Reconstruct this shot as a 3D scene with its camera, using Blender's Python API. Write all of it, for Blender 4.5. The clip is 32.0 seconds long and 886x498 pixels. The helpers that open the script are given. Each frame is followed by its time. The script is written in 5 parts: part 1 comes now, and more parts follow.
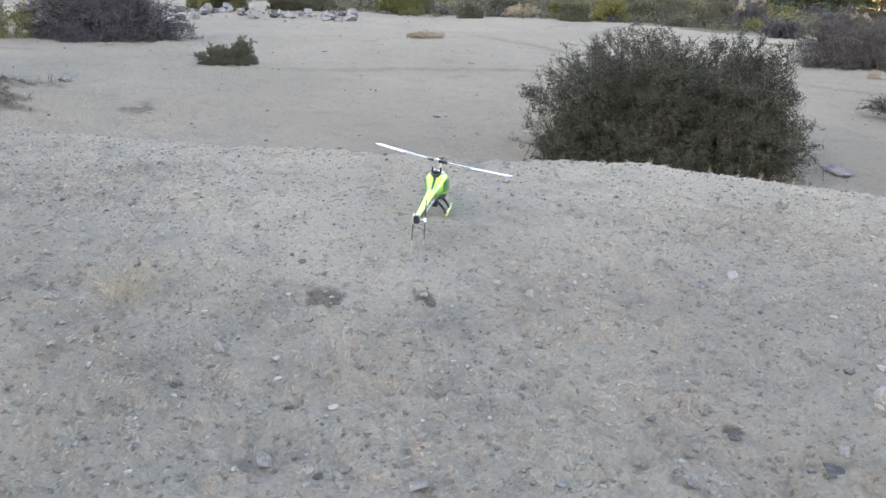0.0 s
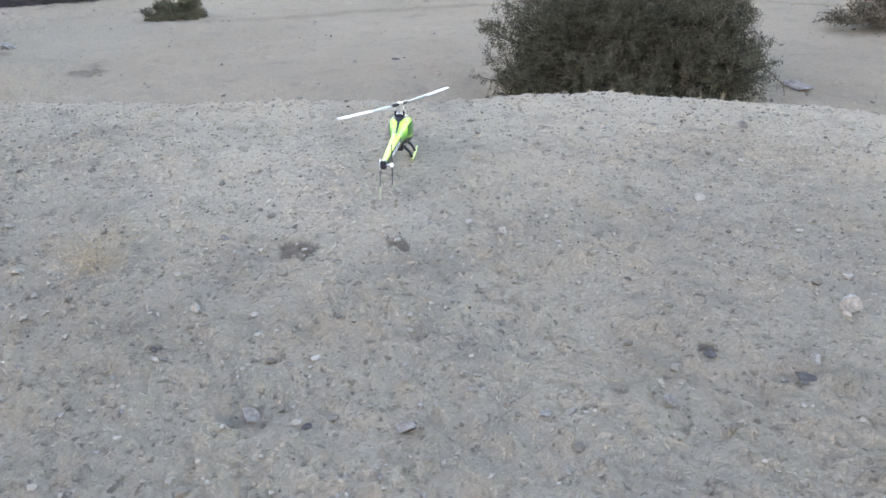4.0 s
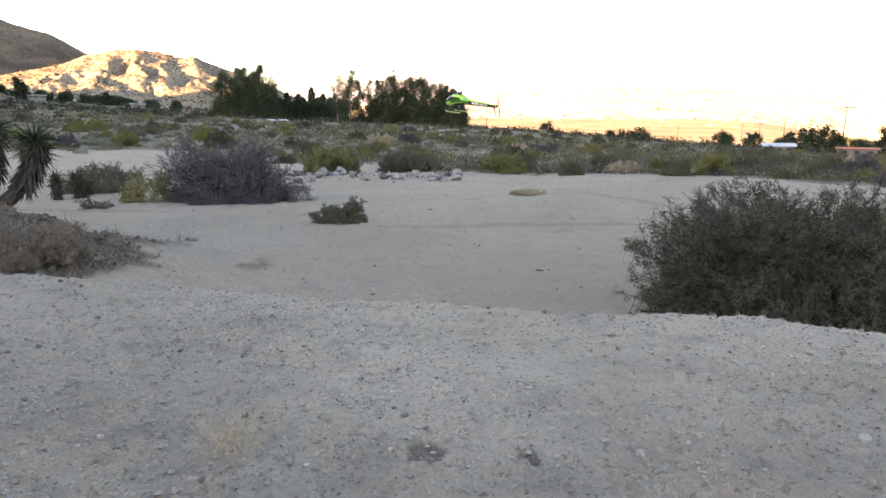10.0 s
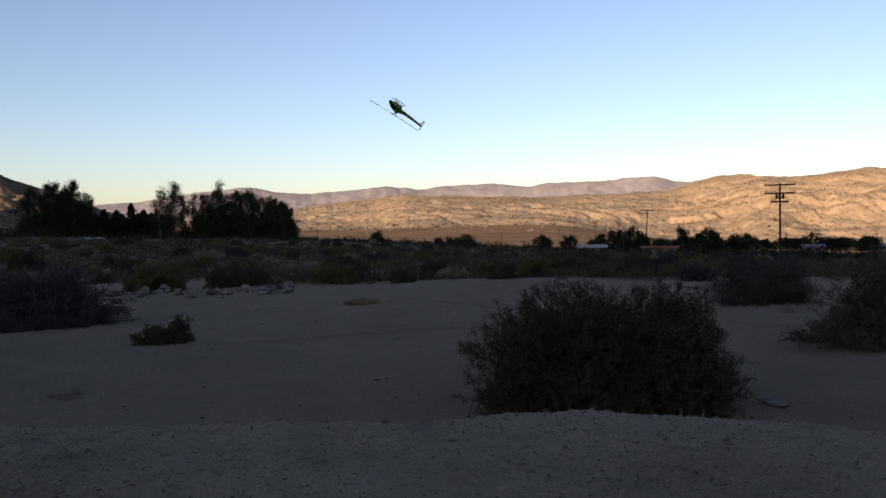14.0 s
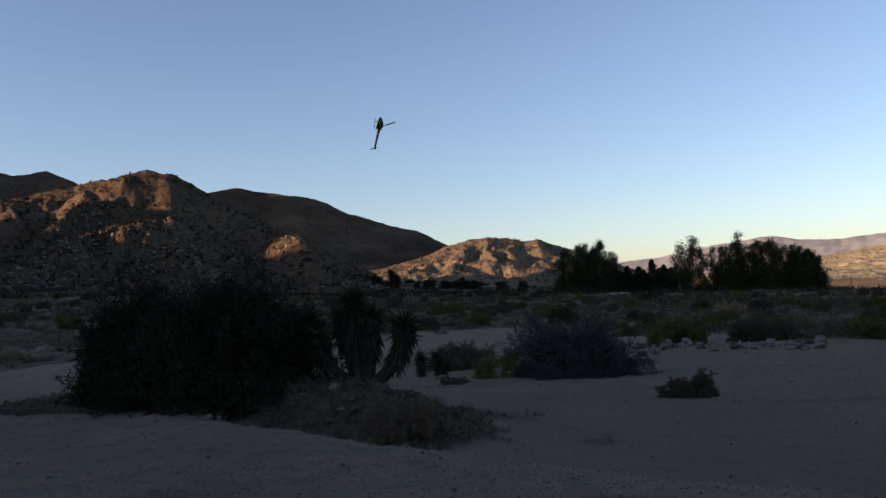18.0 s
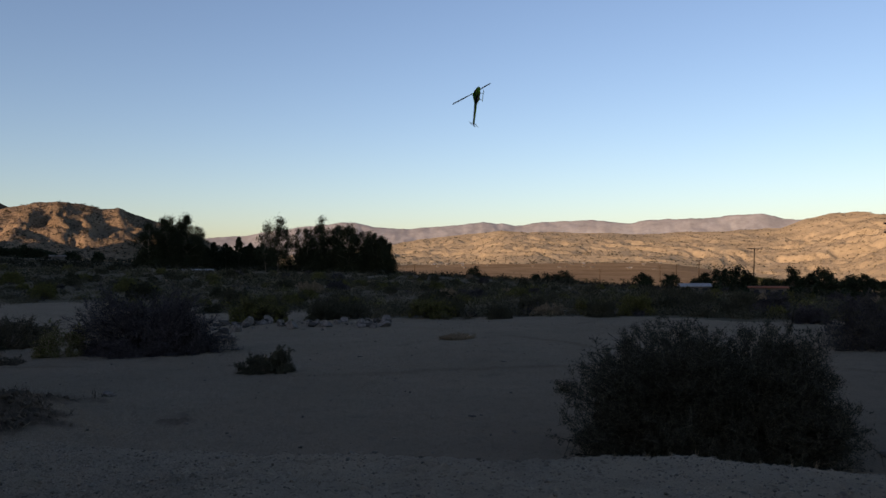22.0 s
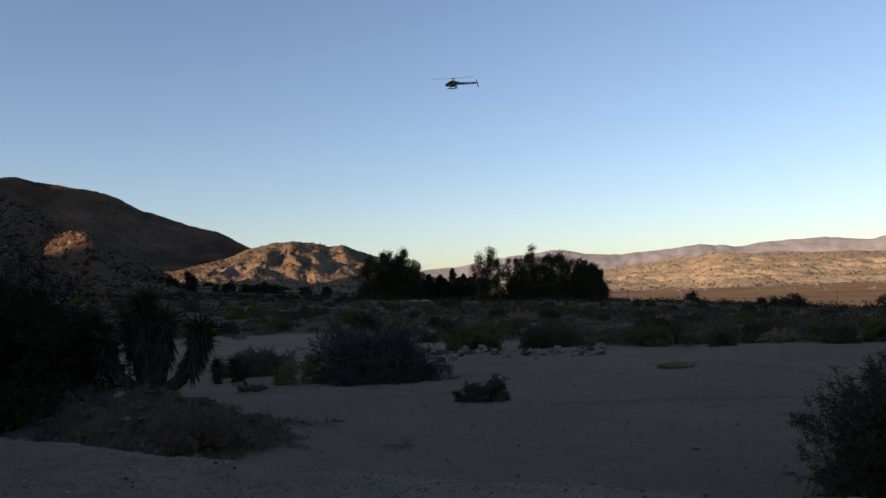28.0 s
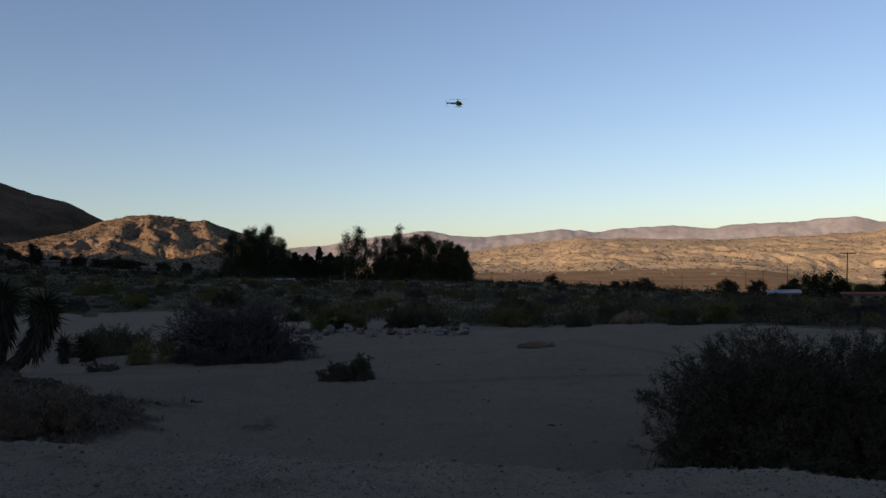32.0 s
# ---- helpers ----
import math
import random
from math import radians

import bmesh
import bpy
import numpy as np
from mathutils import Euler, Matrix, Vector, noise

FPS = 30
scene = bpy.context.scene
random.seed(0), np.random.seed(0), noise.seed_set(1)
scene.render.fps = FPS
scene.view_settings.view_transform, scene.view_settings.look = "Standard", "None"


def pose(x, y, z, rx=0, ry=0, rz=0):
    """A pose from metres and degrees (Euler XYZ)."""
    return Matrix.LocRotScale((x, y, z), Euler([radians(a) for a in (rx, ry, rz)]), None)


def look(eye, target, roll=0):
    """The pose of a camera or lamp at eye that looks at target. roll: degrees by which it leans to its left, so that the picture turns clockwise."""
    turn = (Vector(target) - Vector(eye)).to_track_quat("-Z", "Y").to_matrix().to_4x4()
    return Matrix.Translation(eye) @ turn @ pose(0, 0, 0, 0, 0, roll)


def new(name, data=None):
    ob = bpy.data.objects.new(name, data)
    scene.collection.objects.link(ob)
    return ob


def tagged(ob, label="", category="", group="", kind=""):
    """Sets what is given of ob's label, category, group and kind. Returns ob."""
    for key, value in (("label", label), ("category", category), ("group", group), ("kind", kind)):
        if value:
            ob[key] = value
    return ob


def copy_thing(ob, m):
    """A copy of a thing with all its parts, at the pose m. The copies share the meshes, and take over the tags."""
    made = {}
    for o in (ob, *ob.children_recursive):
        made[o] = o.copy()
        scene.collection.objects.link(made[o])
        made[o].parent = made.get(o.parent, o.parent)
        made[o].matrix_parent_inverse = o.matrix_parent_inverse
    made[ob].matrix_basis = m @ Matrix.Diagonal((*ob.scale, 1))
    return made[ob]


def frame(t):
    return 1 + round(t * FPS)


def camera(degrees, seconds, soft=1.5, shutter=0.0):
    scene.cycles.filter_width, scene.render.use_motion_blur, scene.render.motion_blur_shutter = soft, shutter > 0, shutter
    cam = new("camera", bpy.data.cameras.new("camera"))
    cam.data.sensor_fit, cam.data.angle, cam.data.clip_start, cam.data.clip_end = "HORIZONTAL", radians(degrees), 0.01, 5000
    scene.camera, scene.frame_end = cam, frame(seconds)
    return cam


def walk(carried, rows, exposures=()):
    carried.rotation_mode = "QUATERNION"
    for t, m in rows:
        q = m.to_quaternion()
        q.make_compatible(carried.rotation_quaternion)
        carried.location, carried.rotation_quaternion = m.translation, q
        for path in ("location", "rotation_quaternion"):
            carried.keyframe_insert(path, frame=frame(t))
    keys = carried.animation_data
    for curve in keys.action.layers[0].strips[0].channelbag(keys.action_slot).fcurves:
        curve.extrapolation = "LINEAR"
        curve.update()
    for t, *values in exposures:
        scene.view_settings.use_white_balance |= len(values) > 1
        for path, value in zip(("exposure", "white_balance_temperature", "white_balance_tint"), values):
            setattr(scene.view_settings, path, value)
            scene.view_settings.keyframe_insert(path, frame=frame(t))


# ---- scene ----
EYE = (0.0, 0.0, 1.8)
cam = camera(58.87, 32.0, soft=1.5)


def aim(heading, tilt, lean):
    """The pose of the held camera; heading runs from +y towards +x."""
    h, v = radians(heading), radians(tilt)
    way = Vector((math.sin(h) * math.cos(v), math.cos(h) * math.cos(v), math.sin(v)))
    return look(EYE, Vector(EYE) + way, lean)


PATH = [  # seconds, heading, tilt and lean in degrees
    (0, 11.02, -20.65, 2.37), (0.5, 15.65, -23.96, 0.59), (1, 15.73, -27.40, -1.63), (1.5, 16.71, -27.09, -1.55), (2, 15.63, -26.01, -1.18),
    (2.5, 14.82, -25.16, -1.13), (3, 13.78, -25.12, -1.08), (3.5, 13.68, -25.00, -1.13), (5.5, 11.89, -24.20, -1.13), (6, 12.19, -23.98, -0.88),
    (6.5, 10.97, -22.28, -0.42), (7, 5.46, -16.73, -0.17), (7.5, 1.93, -14.46, 0.06), (8, 0.20, -13.12, 0.84), (8.5, -0.34, -12.39, 0.81),
    (9, 0.00, -11.40, -0.03), (9.5, 1.16, -10.30, -0.06), (10, 3.01, -9.68, 0.37), (10.5, 5.90, -8.80, 0.89), (11, 10.70, -7.43, 1.87),
    (11.5, 13.51, -6.84, 2.17), (12, 17.39, -5.17, 0.80), (12.5, 19.89, -2.93, 0.48), (13, 19.28, -2.72, 0.00), (13.5, 17.76, -2.44, -0.76),
    (15.5, -0.27, 0.51, -2.33), (16, -7.54, 1.12, -3.02), (16.5, -12.30, 1.74, -3.52), (17, -15.64, 2.06, -4.61), (17.5, -19.26, 3.44, -4.07),
    (18, -21.20, 3.51, -3.13), (18.5, -21.03, 3.90, -3.07), (19, -19.25, 3.47, -2.95), (19.5, -14.11, 3.93, -1.98), (20, -6.70, 2.38, -0.73),
    (20.5, -3.25, 0.57, -0.06), (21, 1.92, 1.47, -0.46), (21.5, 6.96, 2.11, -0.80), (22, 8.17, 0.91, -0.55), (22.5, 7.44, -0.84, -0.99),
    (23, 4.07, -1.44, -1.37), (23.5, -2.53, -0.59, -2.13), (24, -8.94, -0.21, -3.05), (24.5, -14.78, 0.89, -3.83), (26.5, -12.28, 3.25, -2.35),
    (27, -10.70, 3.32, -2.33), (27.5, -8.68, 3.28, -2.27), (28, -7.02, 3.30, -2.04), (28.5, -4.67, 2.99, -1.70), (29, -2.73, 3.06, -1.53),
    (29.5, -0.05, 3.16, -0.95), (30, 2.59, 3.96, -1.19), (30.5, 3.93, 3.50, -1.22), (31, 4.69, 2.95, -0.75), (31.5, 4.33, 1.57, -0.03),
    (32, 2.57, 1.57, -1.02),
]

walk(cam, [(t, aim(h, v, l)) for t, h, v, l in PATH],
     exposures=[(0.0, 4.52, 10900, 29), (6.3, 4.52, 10900, 29), (7.0, 4.52, 11100, 29), (8.0, 4.40, 10900, 29), (9.5, 4.22, 10900, 29), (10.3, 3.88, 10800, 29), (11.0, 3.45, 10500, 29), (12.0, 2.28, 9300, 29),
                (13.0, 1.0, 9050, 31), (13.5, 0.85, 8700, 31), (15.5, 0.65, 8180, 27), (19.0, 0.85, 8180, 27), (22.0, 0.52, 8180, 27), (23.5, 0.62, 8180, 27), (27.0, 0.72, 8180, 27), (30.0, 0.55, 8180, 27), (32.0, 0.45, 8180, 27)])

# ---- light: a low sun from the side and behind, kept off the near ground by the ridge ----
SUN_AZ, SUN_EL = -132.0, 9.5
world = bpy.data.worlds.new("evening_sky")
scene.world = world
world.use_nodes = True
wn = world.node_tree.nodes
sky = wn.new("ShaderNodeTexSky")
sky.sky_type, sky.sun_disc = "NISHITA", False
sky.sun_elevation, sky.sun_rotation = radians(SUN_EL), radians(SUN_AZ)
sky.altitude, sky.air_density, sky.dust_density, sky.ozone_density = 600, 1.0, 1.0, 3.4
wn["Background"].inputs["Strength"].default_value = 0.15
world.node_tree.links.new(sky.outputs[0], wn["Background"].inputs["Color"])
sun_data = bpy.data.lights.new("sun", "SUN")
sun_data.energy, sun_data.angle, sun_data.color = 5.0, radians(0.5), (1.0, 0.78, 0.56)
sun = new("sun", sun_data)
_d = Vector((math.sin(radians(SUN_AZ)) * math.cos(radians(SUN_EL)), math.cos(radians(SUN_AZ)) * math.cos(radians(SUN_EL)), math.sin(radians(SUN_EL))))
sun.matrix_world = look(_d * 50, (0, 0, 0))


# ---- materials ----
def material(name, base, rough=0.9, metal=0.0):
    m = bpy.data.materials.new(name)
    m.use_nodes = True
    b = m.node_tree.nodes["Principled BSDF"]
    b.inputs["Base Color"].default_value = (*base, 1)
    b.inputs["Roughness"].default_value = rough
    b.inputs["Metallic"].default_value = metal
    return m


def nodes_of(m):
    return m.node_tree.nodes, m.node_tree.links, m.node_tree.nodes["Principled BSDF"]


def ramp_node(m, fac, stops):
    n, l, _ = nodes_of(m)
    r = n.new("ShaderNodeValToRGB")
    e = r.color_ramp.elements
    while len(e) < len(stops):
        e.new(0.5)
    for k, (p, c) in enumerate(stops):
        e[k].position, e[k].color = p, (*c, 1)
    l.new(fac, r.inputs["Fac"])
    return r.outputs["Color"]


def noise_node(m, scale, detail=6, rough=0.6, coords="Object"):
    n, l, _ = nodes_of(m)
    co = n.new("ShaderNodeTexCoord")
    t = n.new("ShaderNodeTexNoise")
    t.inputs["Scale"].default_value, t.inputs["Detail"].default_value, t.inputs["Roughness"].default_value = scale, detail, rough
    l.new(co.outputs[coords], t.inputs["Vector"])
    return t.outputs["Fac"]


def voronoi_node(m, scale, out="Distance", coords="Object", randomness=1.0):
    n, l, _ = nodes_of(m)
    co = n.new("ShaderNodeTexCoord")
    t = n.new("ShaderNodeTexVoronoi")
    t.inputs["Scale"].default_value, t.inputs["Randomness"].default_value = scale, randomness
    l.new(co.outputs[coords], t.inputs["Vector"])
    return t.outputs[out]


def blend(m, fac, a, b, how="MIX"):
    n, l, _ = nodes_of(m)
    x = n.new("ShaderNodeMix")
    x.data_type, x.blend_type = "RGBA", how
    for sock, v in ((x.inputs["Factor"], fac), (x.inputs["A"], a), (x.inputs["B"], b)):
        if isinstance(v, (int, float)):
            sock.default_value = v
        elif isinstance(v, tuple):
            sock.default_value = (*v, 1)
        else:
            l.new(v, sock)
    return x.outputs["Result"]


def bump(m, height, strength, distance):
    n, l, b = nodes_of(m)
    x = n.new("ShaderNodeBump")
    x.inputs["Strength"].default_value, x.inputs["Distance"].default_value = strength, distance
    l.new(height, x.inputs["Height"])
    if b.inputs["Normal"].is_linked:
        l.new(b.inputs["Normal"].links[0].from_socket, x.inputs["Normal"])
    l.new(x.outputs["Normal"], b.inputs["Normal"])


def paint(m, colour):
    n, l, b = nodes_of(m)
    l.new(colour, b.inputs["Base Color"])
    return m


def mottled(name, dark, light, scale, rough=0.9, fine=None, bumpy=0.0, metal=0.0):
    """Two-scale variation between two colours."""
    m = material(name, light, rough, metal)
    coarse = noise_node(m, scale, 5)
    c = ramp_node(m, coarse, [(0.32, dark), (0.68, light)])
    g = ramp_node(m, noise_node(m, fine or scale * 7, 4), [(0.3, (0.72, 0.72, 0.72)), (0.7, (1.0, 1.0, 1.0))])
    paint(m, blend(m, 1.0, c, g, "MULTIPLY"))
    if not metal:
        nodes_of(m)[2].inputs["Specular IOR Level"].default_value = 0.12 if rough < 0.6 else 0.0
    if bumpy:
        bump(m, noise_node(m, fine or scale * 7, 6), 0.6, bumpy)
    return m


def leafy(name, dark, light, scale=1.2):
    """Foliage whose pieces differ one from the other."""
    m = material(name, light, 0.75)
    n, l, b = nodes_of(m)
    geo = n.new("ShaderNodeNewGeometry")
    c = ramp_node(m, geo.outputs["Random Per Island"], [(0.0, dark), (1.0, light)])
    g = ramp_node(m, noise_node(m, scale, 3), [(0.3, (0.65, 0.65, 0.65)), (0.7, (1.0, 1.0, 1.0))])
    paint(m, blend(m, 1.0, c, g, "MULTIPLY"))
    b.inputs["Specular IOR Level"].default_value = 0.04
    return m


def make_sand():
    m = material("sandy_ground", (0.30, 0.27, 0.23), 0.95)
    n, l, b = nodes_of(m)
    big = ramp_node(m, noise_node(m, 0.35, 4), [(0.35, (0.228, 0.189, 0.143)), (0.65, (0.290, 0.241, 0.183))])
    mid = ramp_node(m, noise_node(m, 2.2, 6, 0.7), [(0.3, (0.70, 0.71, 0.73)), (0.47, (0.98, 0.975, 0.97)), (0.7, (1.06, 1.04, 1.01))])
    c = blend(m, 1.0, big, mid, "MULTIPLY")
    c = blend(m, 0.25, c, ramp_node(m, noise_node(m, 0.9, 3, 0.55), [(0.36, (0.92, 0.99, 1.06)), (0.5, (1.0, 1.0, 1.0)), (0.66, (1.07, 0.985, 0.91))]), "MULTIPLY")
    gravel = ramp_node(m, noise_node(m, 55.0, 5, 0.75), [(0.30, (0.45, 0.44, 0.43)), (0.42, (0.88, 0.88, 0.88)), (0.56, (1.0, 1.0, 1.0)), (0.68, (1.3, 1.3, 1.3))])
    c = blend(m, 0.55, c, gravel, "MULTIPLY")
    dark = ramp_node(m, noise_node(m, 11.0, 4, 0.6), [(0.60, (1.0, 1.0, 1.0)), (0.67, (0.58, 0.57, 0.56))])
    c = blend(m, 0.75, c, dark, "MULTIPLY")
    # small dark spots: the shade of dents put into the colour
    dent_shade = ramp_node(m, noise_node(m, 24.0, 3, 0.5), [(0.62, (1.0, 1.0, 1.0)), (0.68, (0.5, 0.48, 0.47))])
    c = blend(m, 0.8, c, dent_shade, "MULTIPLY")
    scuff = ramp_node(m, noise_node(m, 4.5, 5, 0.65), [(0.58, (1.0, 1.0, 1.0)), (0.68, (0.74, 0.73, 0.73))])
    c = blend(m, 0.8, c, scuff, "MULTIPLY")
    # by place: warmer, slightly darker sand on the flat, brown dirt on the bank
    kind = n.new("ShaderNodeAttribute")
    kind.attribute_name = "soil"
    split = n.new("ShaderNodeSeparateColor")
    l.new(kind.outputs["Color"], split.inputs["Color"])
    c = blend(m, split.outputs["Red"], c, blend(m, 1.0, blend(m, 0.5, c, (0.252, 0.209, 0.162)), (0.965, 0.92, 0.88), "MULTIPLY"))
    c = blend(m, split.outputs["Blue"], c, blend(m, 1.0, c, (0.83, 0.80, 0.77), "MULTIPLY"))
    brown = ramp_node(m, noise_node(m, 4.0, 6, 0.7), [(0.3, (0.045, 0.035, 0.026)), (0.55, (0.105, 0.083, 0.064)), (0.75, (0.17, 0.14, 0.113))])
    c = blend(m, split.outputs["Green"], c, blend(m, 0.8, brown, gravel, "MULTIPLY"))
    # lighter band along the crest: extra sky light put into the colour
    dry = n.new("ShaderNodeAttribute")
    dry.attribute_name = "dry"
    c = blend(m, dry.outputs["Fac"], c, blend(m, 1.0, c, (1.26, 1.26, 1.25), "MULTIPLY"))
    paint(m, c)
    b.inputs["Specular IOR Level"].default_value = 0.0
    bump(m, noise_node(m, 6.0, 8, 0.68), 1.0, 0.12)
    bump(m, noise_node(m, 18.0, 5, 0.7), 1.0, 0.05)
    bump(m, noise_node(m, 60.0, 5, 0.8), 1.0, 0.01)
    return m


SAND = make_sand()


def make_hill(name, soil_dark, soil_light, brush, speck, density):
    m = material(name, soil_light, 0.95)
    c = ramp_node(m, noise_node(m, 0.012, 6, 0.65), [(0.3, soil_dark), (0.7, soil_light)])
    spots = ramp_node(m, voronoi_node(m, speck), [(0.0, (0.0, 0.0, 0.0)), (density, (0.0, 0.0, 0.0)), (density + 0.14, (1.0, 1.0, 1.0))])
    where = ramp_node(m, noise_node(m, speck * 0.12, 4), [(0.38, (1.0, 1.0, 1.0)), (0.62, (0.0, 0.0, 0.0))])
    mask = blend(m, 1.0, spots, where, "LIGHTEN")
    c = blend(m, mask, brush, c)
    stones = ramp_node(m, voronoi_node(m, speck * 2.6), [(0.0, (1.9, 1.85, 1.8)), (0.16, (1.5, 1.48, 1.45)), (0.3, (0.92, 0.92, 0.92)), (1.0, (0.85, 0.85, 0.85))])
    if speck > 0.1:
        c = blend(m, ramp_node(m, noise_node(m, speck * 0.1, 4), [(0.38, (0.1, 0.1, 0.1)), (0.62, (1.0, 1.0, 1.0))]), c, blend(m, 1.0, c, stones, "MULTIPLY"))
    paint(m, blend(m, 0.6, c, ramp_node(m, noise_node(m, speck * 0.6, 5, 0.75), [(0.3, (0.6, 0.58, 0.56)), (0.7, (1.15, 1.13, 1.1))]), "MULTIPLY"))
    bump(m, noise_node(m, speck * 0.35, 8, 0.75), 1.0, min(2.2 / (speck * 4), 2.5))
    nodes_of(m)[2].inputs["Specular IOR Level"].default_value = 0.0
    return m


# sun and shade go into the albedo: paler sunlit hill, darker shaded ones
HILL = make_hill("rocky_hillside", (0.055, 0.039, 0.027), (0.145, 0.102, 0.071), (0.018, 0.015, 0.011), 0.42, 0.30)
SUNLIT_HILL = make_hill("sunlit_rocky_hillside", (0.115, 0.086, 0.058), (0.27, 0.205, 0.142), (0.04, 0.032, 0.021), 0.42, 0.33)
RANGE = make_hill("bare_mountain", (0.33, 0.268, 0.174), (0.415, 0.339, 0.226), (0.18, 0.14, 0.088), 0.09, 0.2)
# the far range's bluish tone is distance haze put into the colour
FAR = make_hill("haze_tinted_mountain", (0.215, 0.226, 0.245), (0.25, 0.263, 0.28), (0.198, 0.207, 0.222), 0.02, 0.12)
VALLEY = mottled("valley_brush", (0.22, 0.145, 0.082), (0.35, 0.245, 0.145), 0.012, fine=0.12)
SCRUB_SOIL = mottled("scrubland_soil", (0.085, 0.072, 0.05), (0.185, 0.155, 0.112), 0.16, fine=1.5)
KHAKI = leafy("khaki_grass", (0.082, 0.07, 0.042), (0.13, 0.111, 0.067))
DIRT = mottled("brown_dirt", (0.05, 0.036, 0.026), (0.145, 0.11, 0.08), 0.9, fine=14.0, bumpy=0.05)
DRY_GRASS = leafy("brown_dry_brush", (0.06, 0.044, 0.032), (0.22, 0.165, 0.12))
YUCCA_TRUNK = mottled("yucca_trunk", (0.025, 0.019, 0.015), (0.075, 0.06, 0.048), 9.0, bumpy=0.03)
BARK = mottled("bark", (0.06, 0.045, 0.035), (0.17, 0.14, 0.11), 3.0, bumpy=0.02)
PALE_BARK = mottled("pale_bark", (0.13, 0.105, 0.08), (0.28, 0.235, 0.19), 1.0, bumpy=0.02)
TWIG = leafy("dry_twig", (0.028, 0.024, 0.0176), (0.145, 0.125, 0.095))
GREY_TWIG = leafy("grey_twig", (0.065, 0.057, 0.058), (0.165, 0.145, 0.147))
OLIVE = leafy("olive_leaf", (0.0135, 0.01425, 0.009), (0.051, 0.05025, 0.03225))
PLAIN_OLIVE = leafy("creosote_leaf", (0.028, 0.029, 0.017), (0.085, 0.082, 0.047))
GREY_LEAF = leafy("grey_leaf", (0.038, 0.033, 0.0335), (0.1, 0.087, 0.089))
GREY_GREEN = leafy("grey_green_leaf", (0.022, 0.0215, 0.014), (0.07, 0.067, 0.045))
DARK_TWIG = leafy("dark_twig", (0.014, 0.012, 0.009), (0.055, 0.047, 0.036))
PALE_SPRAY = leafy("pale_spiny_twig", (0.034, 0.032, 0.023), (0.135, 0.126, 0.092))
LILAC_SPRAY = leafy("lilac_grey_twig", (0.04, 0.034, 0.034), (0.15, 0.128, 0.13))
YELLOW_LEAF = leafy("yellow_green_leaf", (0.0765, 0.0765, 0.0225), (0.18, 0.171, 0.0585))
SAGE = leafy("sage_leaf", (0.052, 0.049, 0.032), (0.122, 0.114, 0.072))
STRAW = leafy("dry_straw", (0.20, 0.15, 0.10), (0.40, 0.31, 0.21))
EUCA = leafy("eucalyptus_leaf", (0.01875, 0.024, 0.012), (0.06375, 0.0675, 0.03375), 0.3)
CYPRESS = leafy("cypress_leaf", (0.0135, 0.0195, 0.0105), (0.04125, 0.0525, 0.02625), 0.3)
YUCCA_GREEN = leafy("yucca_leaf", (0.022, 0.024, 0.013), (0.08, 0.083, 0.046))
YUCCA_DEAD = leafy("dead_yucca_leaf", (0.022, 0.018, 0.014), (0.09, 0.075, 0.062))
ROCK = mottled("pale_stone", (0.115, 0.10, 0.087), (0.235, 0.208, 0.184), 5.0, bumpy=0.02)
DARK_ROCK = mottled("dark_stone", (0.045, 0.04, 0.036), (0.105, 0.093, 0.083), 6.0, bumpy=0.02)
CHALK = mottled("chalky_stone", (0.19, 0.17, 0.142), (0.33, 0.30, 0.26), 9.0, fine=40.0, bumpy=0.02)
PEBBLE = leafy("pebble", (0.085, 0.072, 0.057), (0.24, 0.205, 0.165), 4.0)
BOULDER = leafy("boulder", (0.06, 0.048, 0.038), (0.22, 0.178, 0.14), 0.2)
POLE_WOOD = mottled("pole_wood", (0.025, 0.018, 0.013), (0.065, 0.047, 0.032), 0.8)
WHITE_ROOF = mottled("white_roof", (0.27, 0.27, 0.26), (0.38, 0.38, 0.37), 0.3)
GREY_ROOF = mottled("grey_roof", (0.14, 0.14, 0.15), (0.24, 0.24, 0.26), 0.3)
DARK_ROOF = mottled("dark_roof", (0.02, 0.019, 0.018), (0.045, 0.042, 0.04), 0.3)
RED_ROOF = mottled("red_roof", (0.24, 0.09, 0.06), (0.34, 0.14, 0.09), 0.3)
HOUSE_WALL = mottled("house_wall", (0.11, 0.095, 0.08), (0.2, 0.178, 0.15), 0.4)
GLASS_DARK = material("dark_window", (0.03, 0.035, 0.04), 0.15)


# ---- ground ----
def smooth(a, b, x):
    t = np.clip((x - a) / (b - a), 0, 1)
    return t * t * (3 - 2 * t)


_perm = np.random.RandomState(5).permutation(512)
_perm = np.concatenate([_perm, _perm])
_val = np.random.RandomState(6).uniform(-1, 1, 512)


def vnoise(x, y):
    """Smooth value noise, -1 to 1, on arrays."""
    xi, yi = np.floor(x).astype(int), np.floor(y).astype(int)
    u, v = x - xi, y - yi
    u, v = u * u * u * (u * (u * 6 - 15) + 10), v * v * v * (v * (v * 6 - 15) + 10)

    def at(i, j):
        return _val[_perm[(_perm[i & 511] + j) & 511]]
    a, b, c, d = at(xi, yi), at(xi + 1, yi), at(xi, yi + 1), at(xi + 1, yi + 1)
    return (a * (1 - u) + b * u) * (1 - v) + (c * (1 - u) + d * u) * v


def fbm(x, y, octaves=5, gain=0.5):
    s, amp = 0.0, 1.0
    for k in range(octaves):
        s = s + amp * vnoise(x + 17.3 * k, y - 9.1 * k)
        x, y, amp = x * 2.03, y * 2.03, amp * gain
    return s


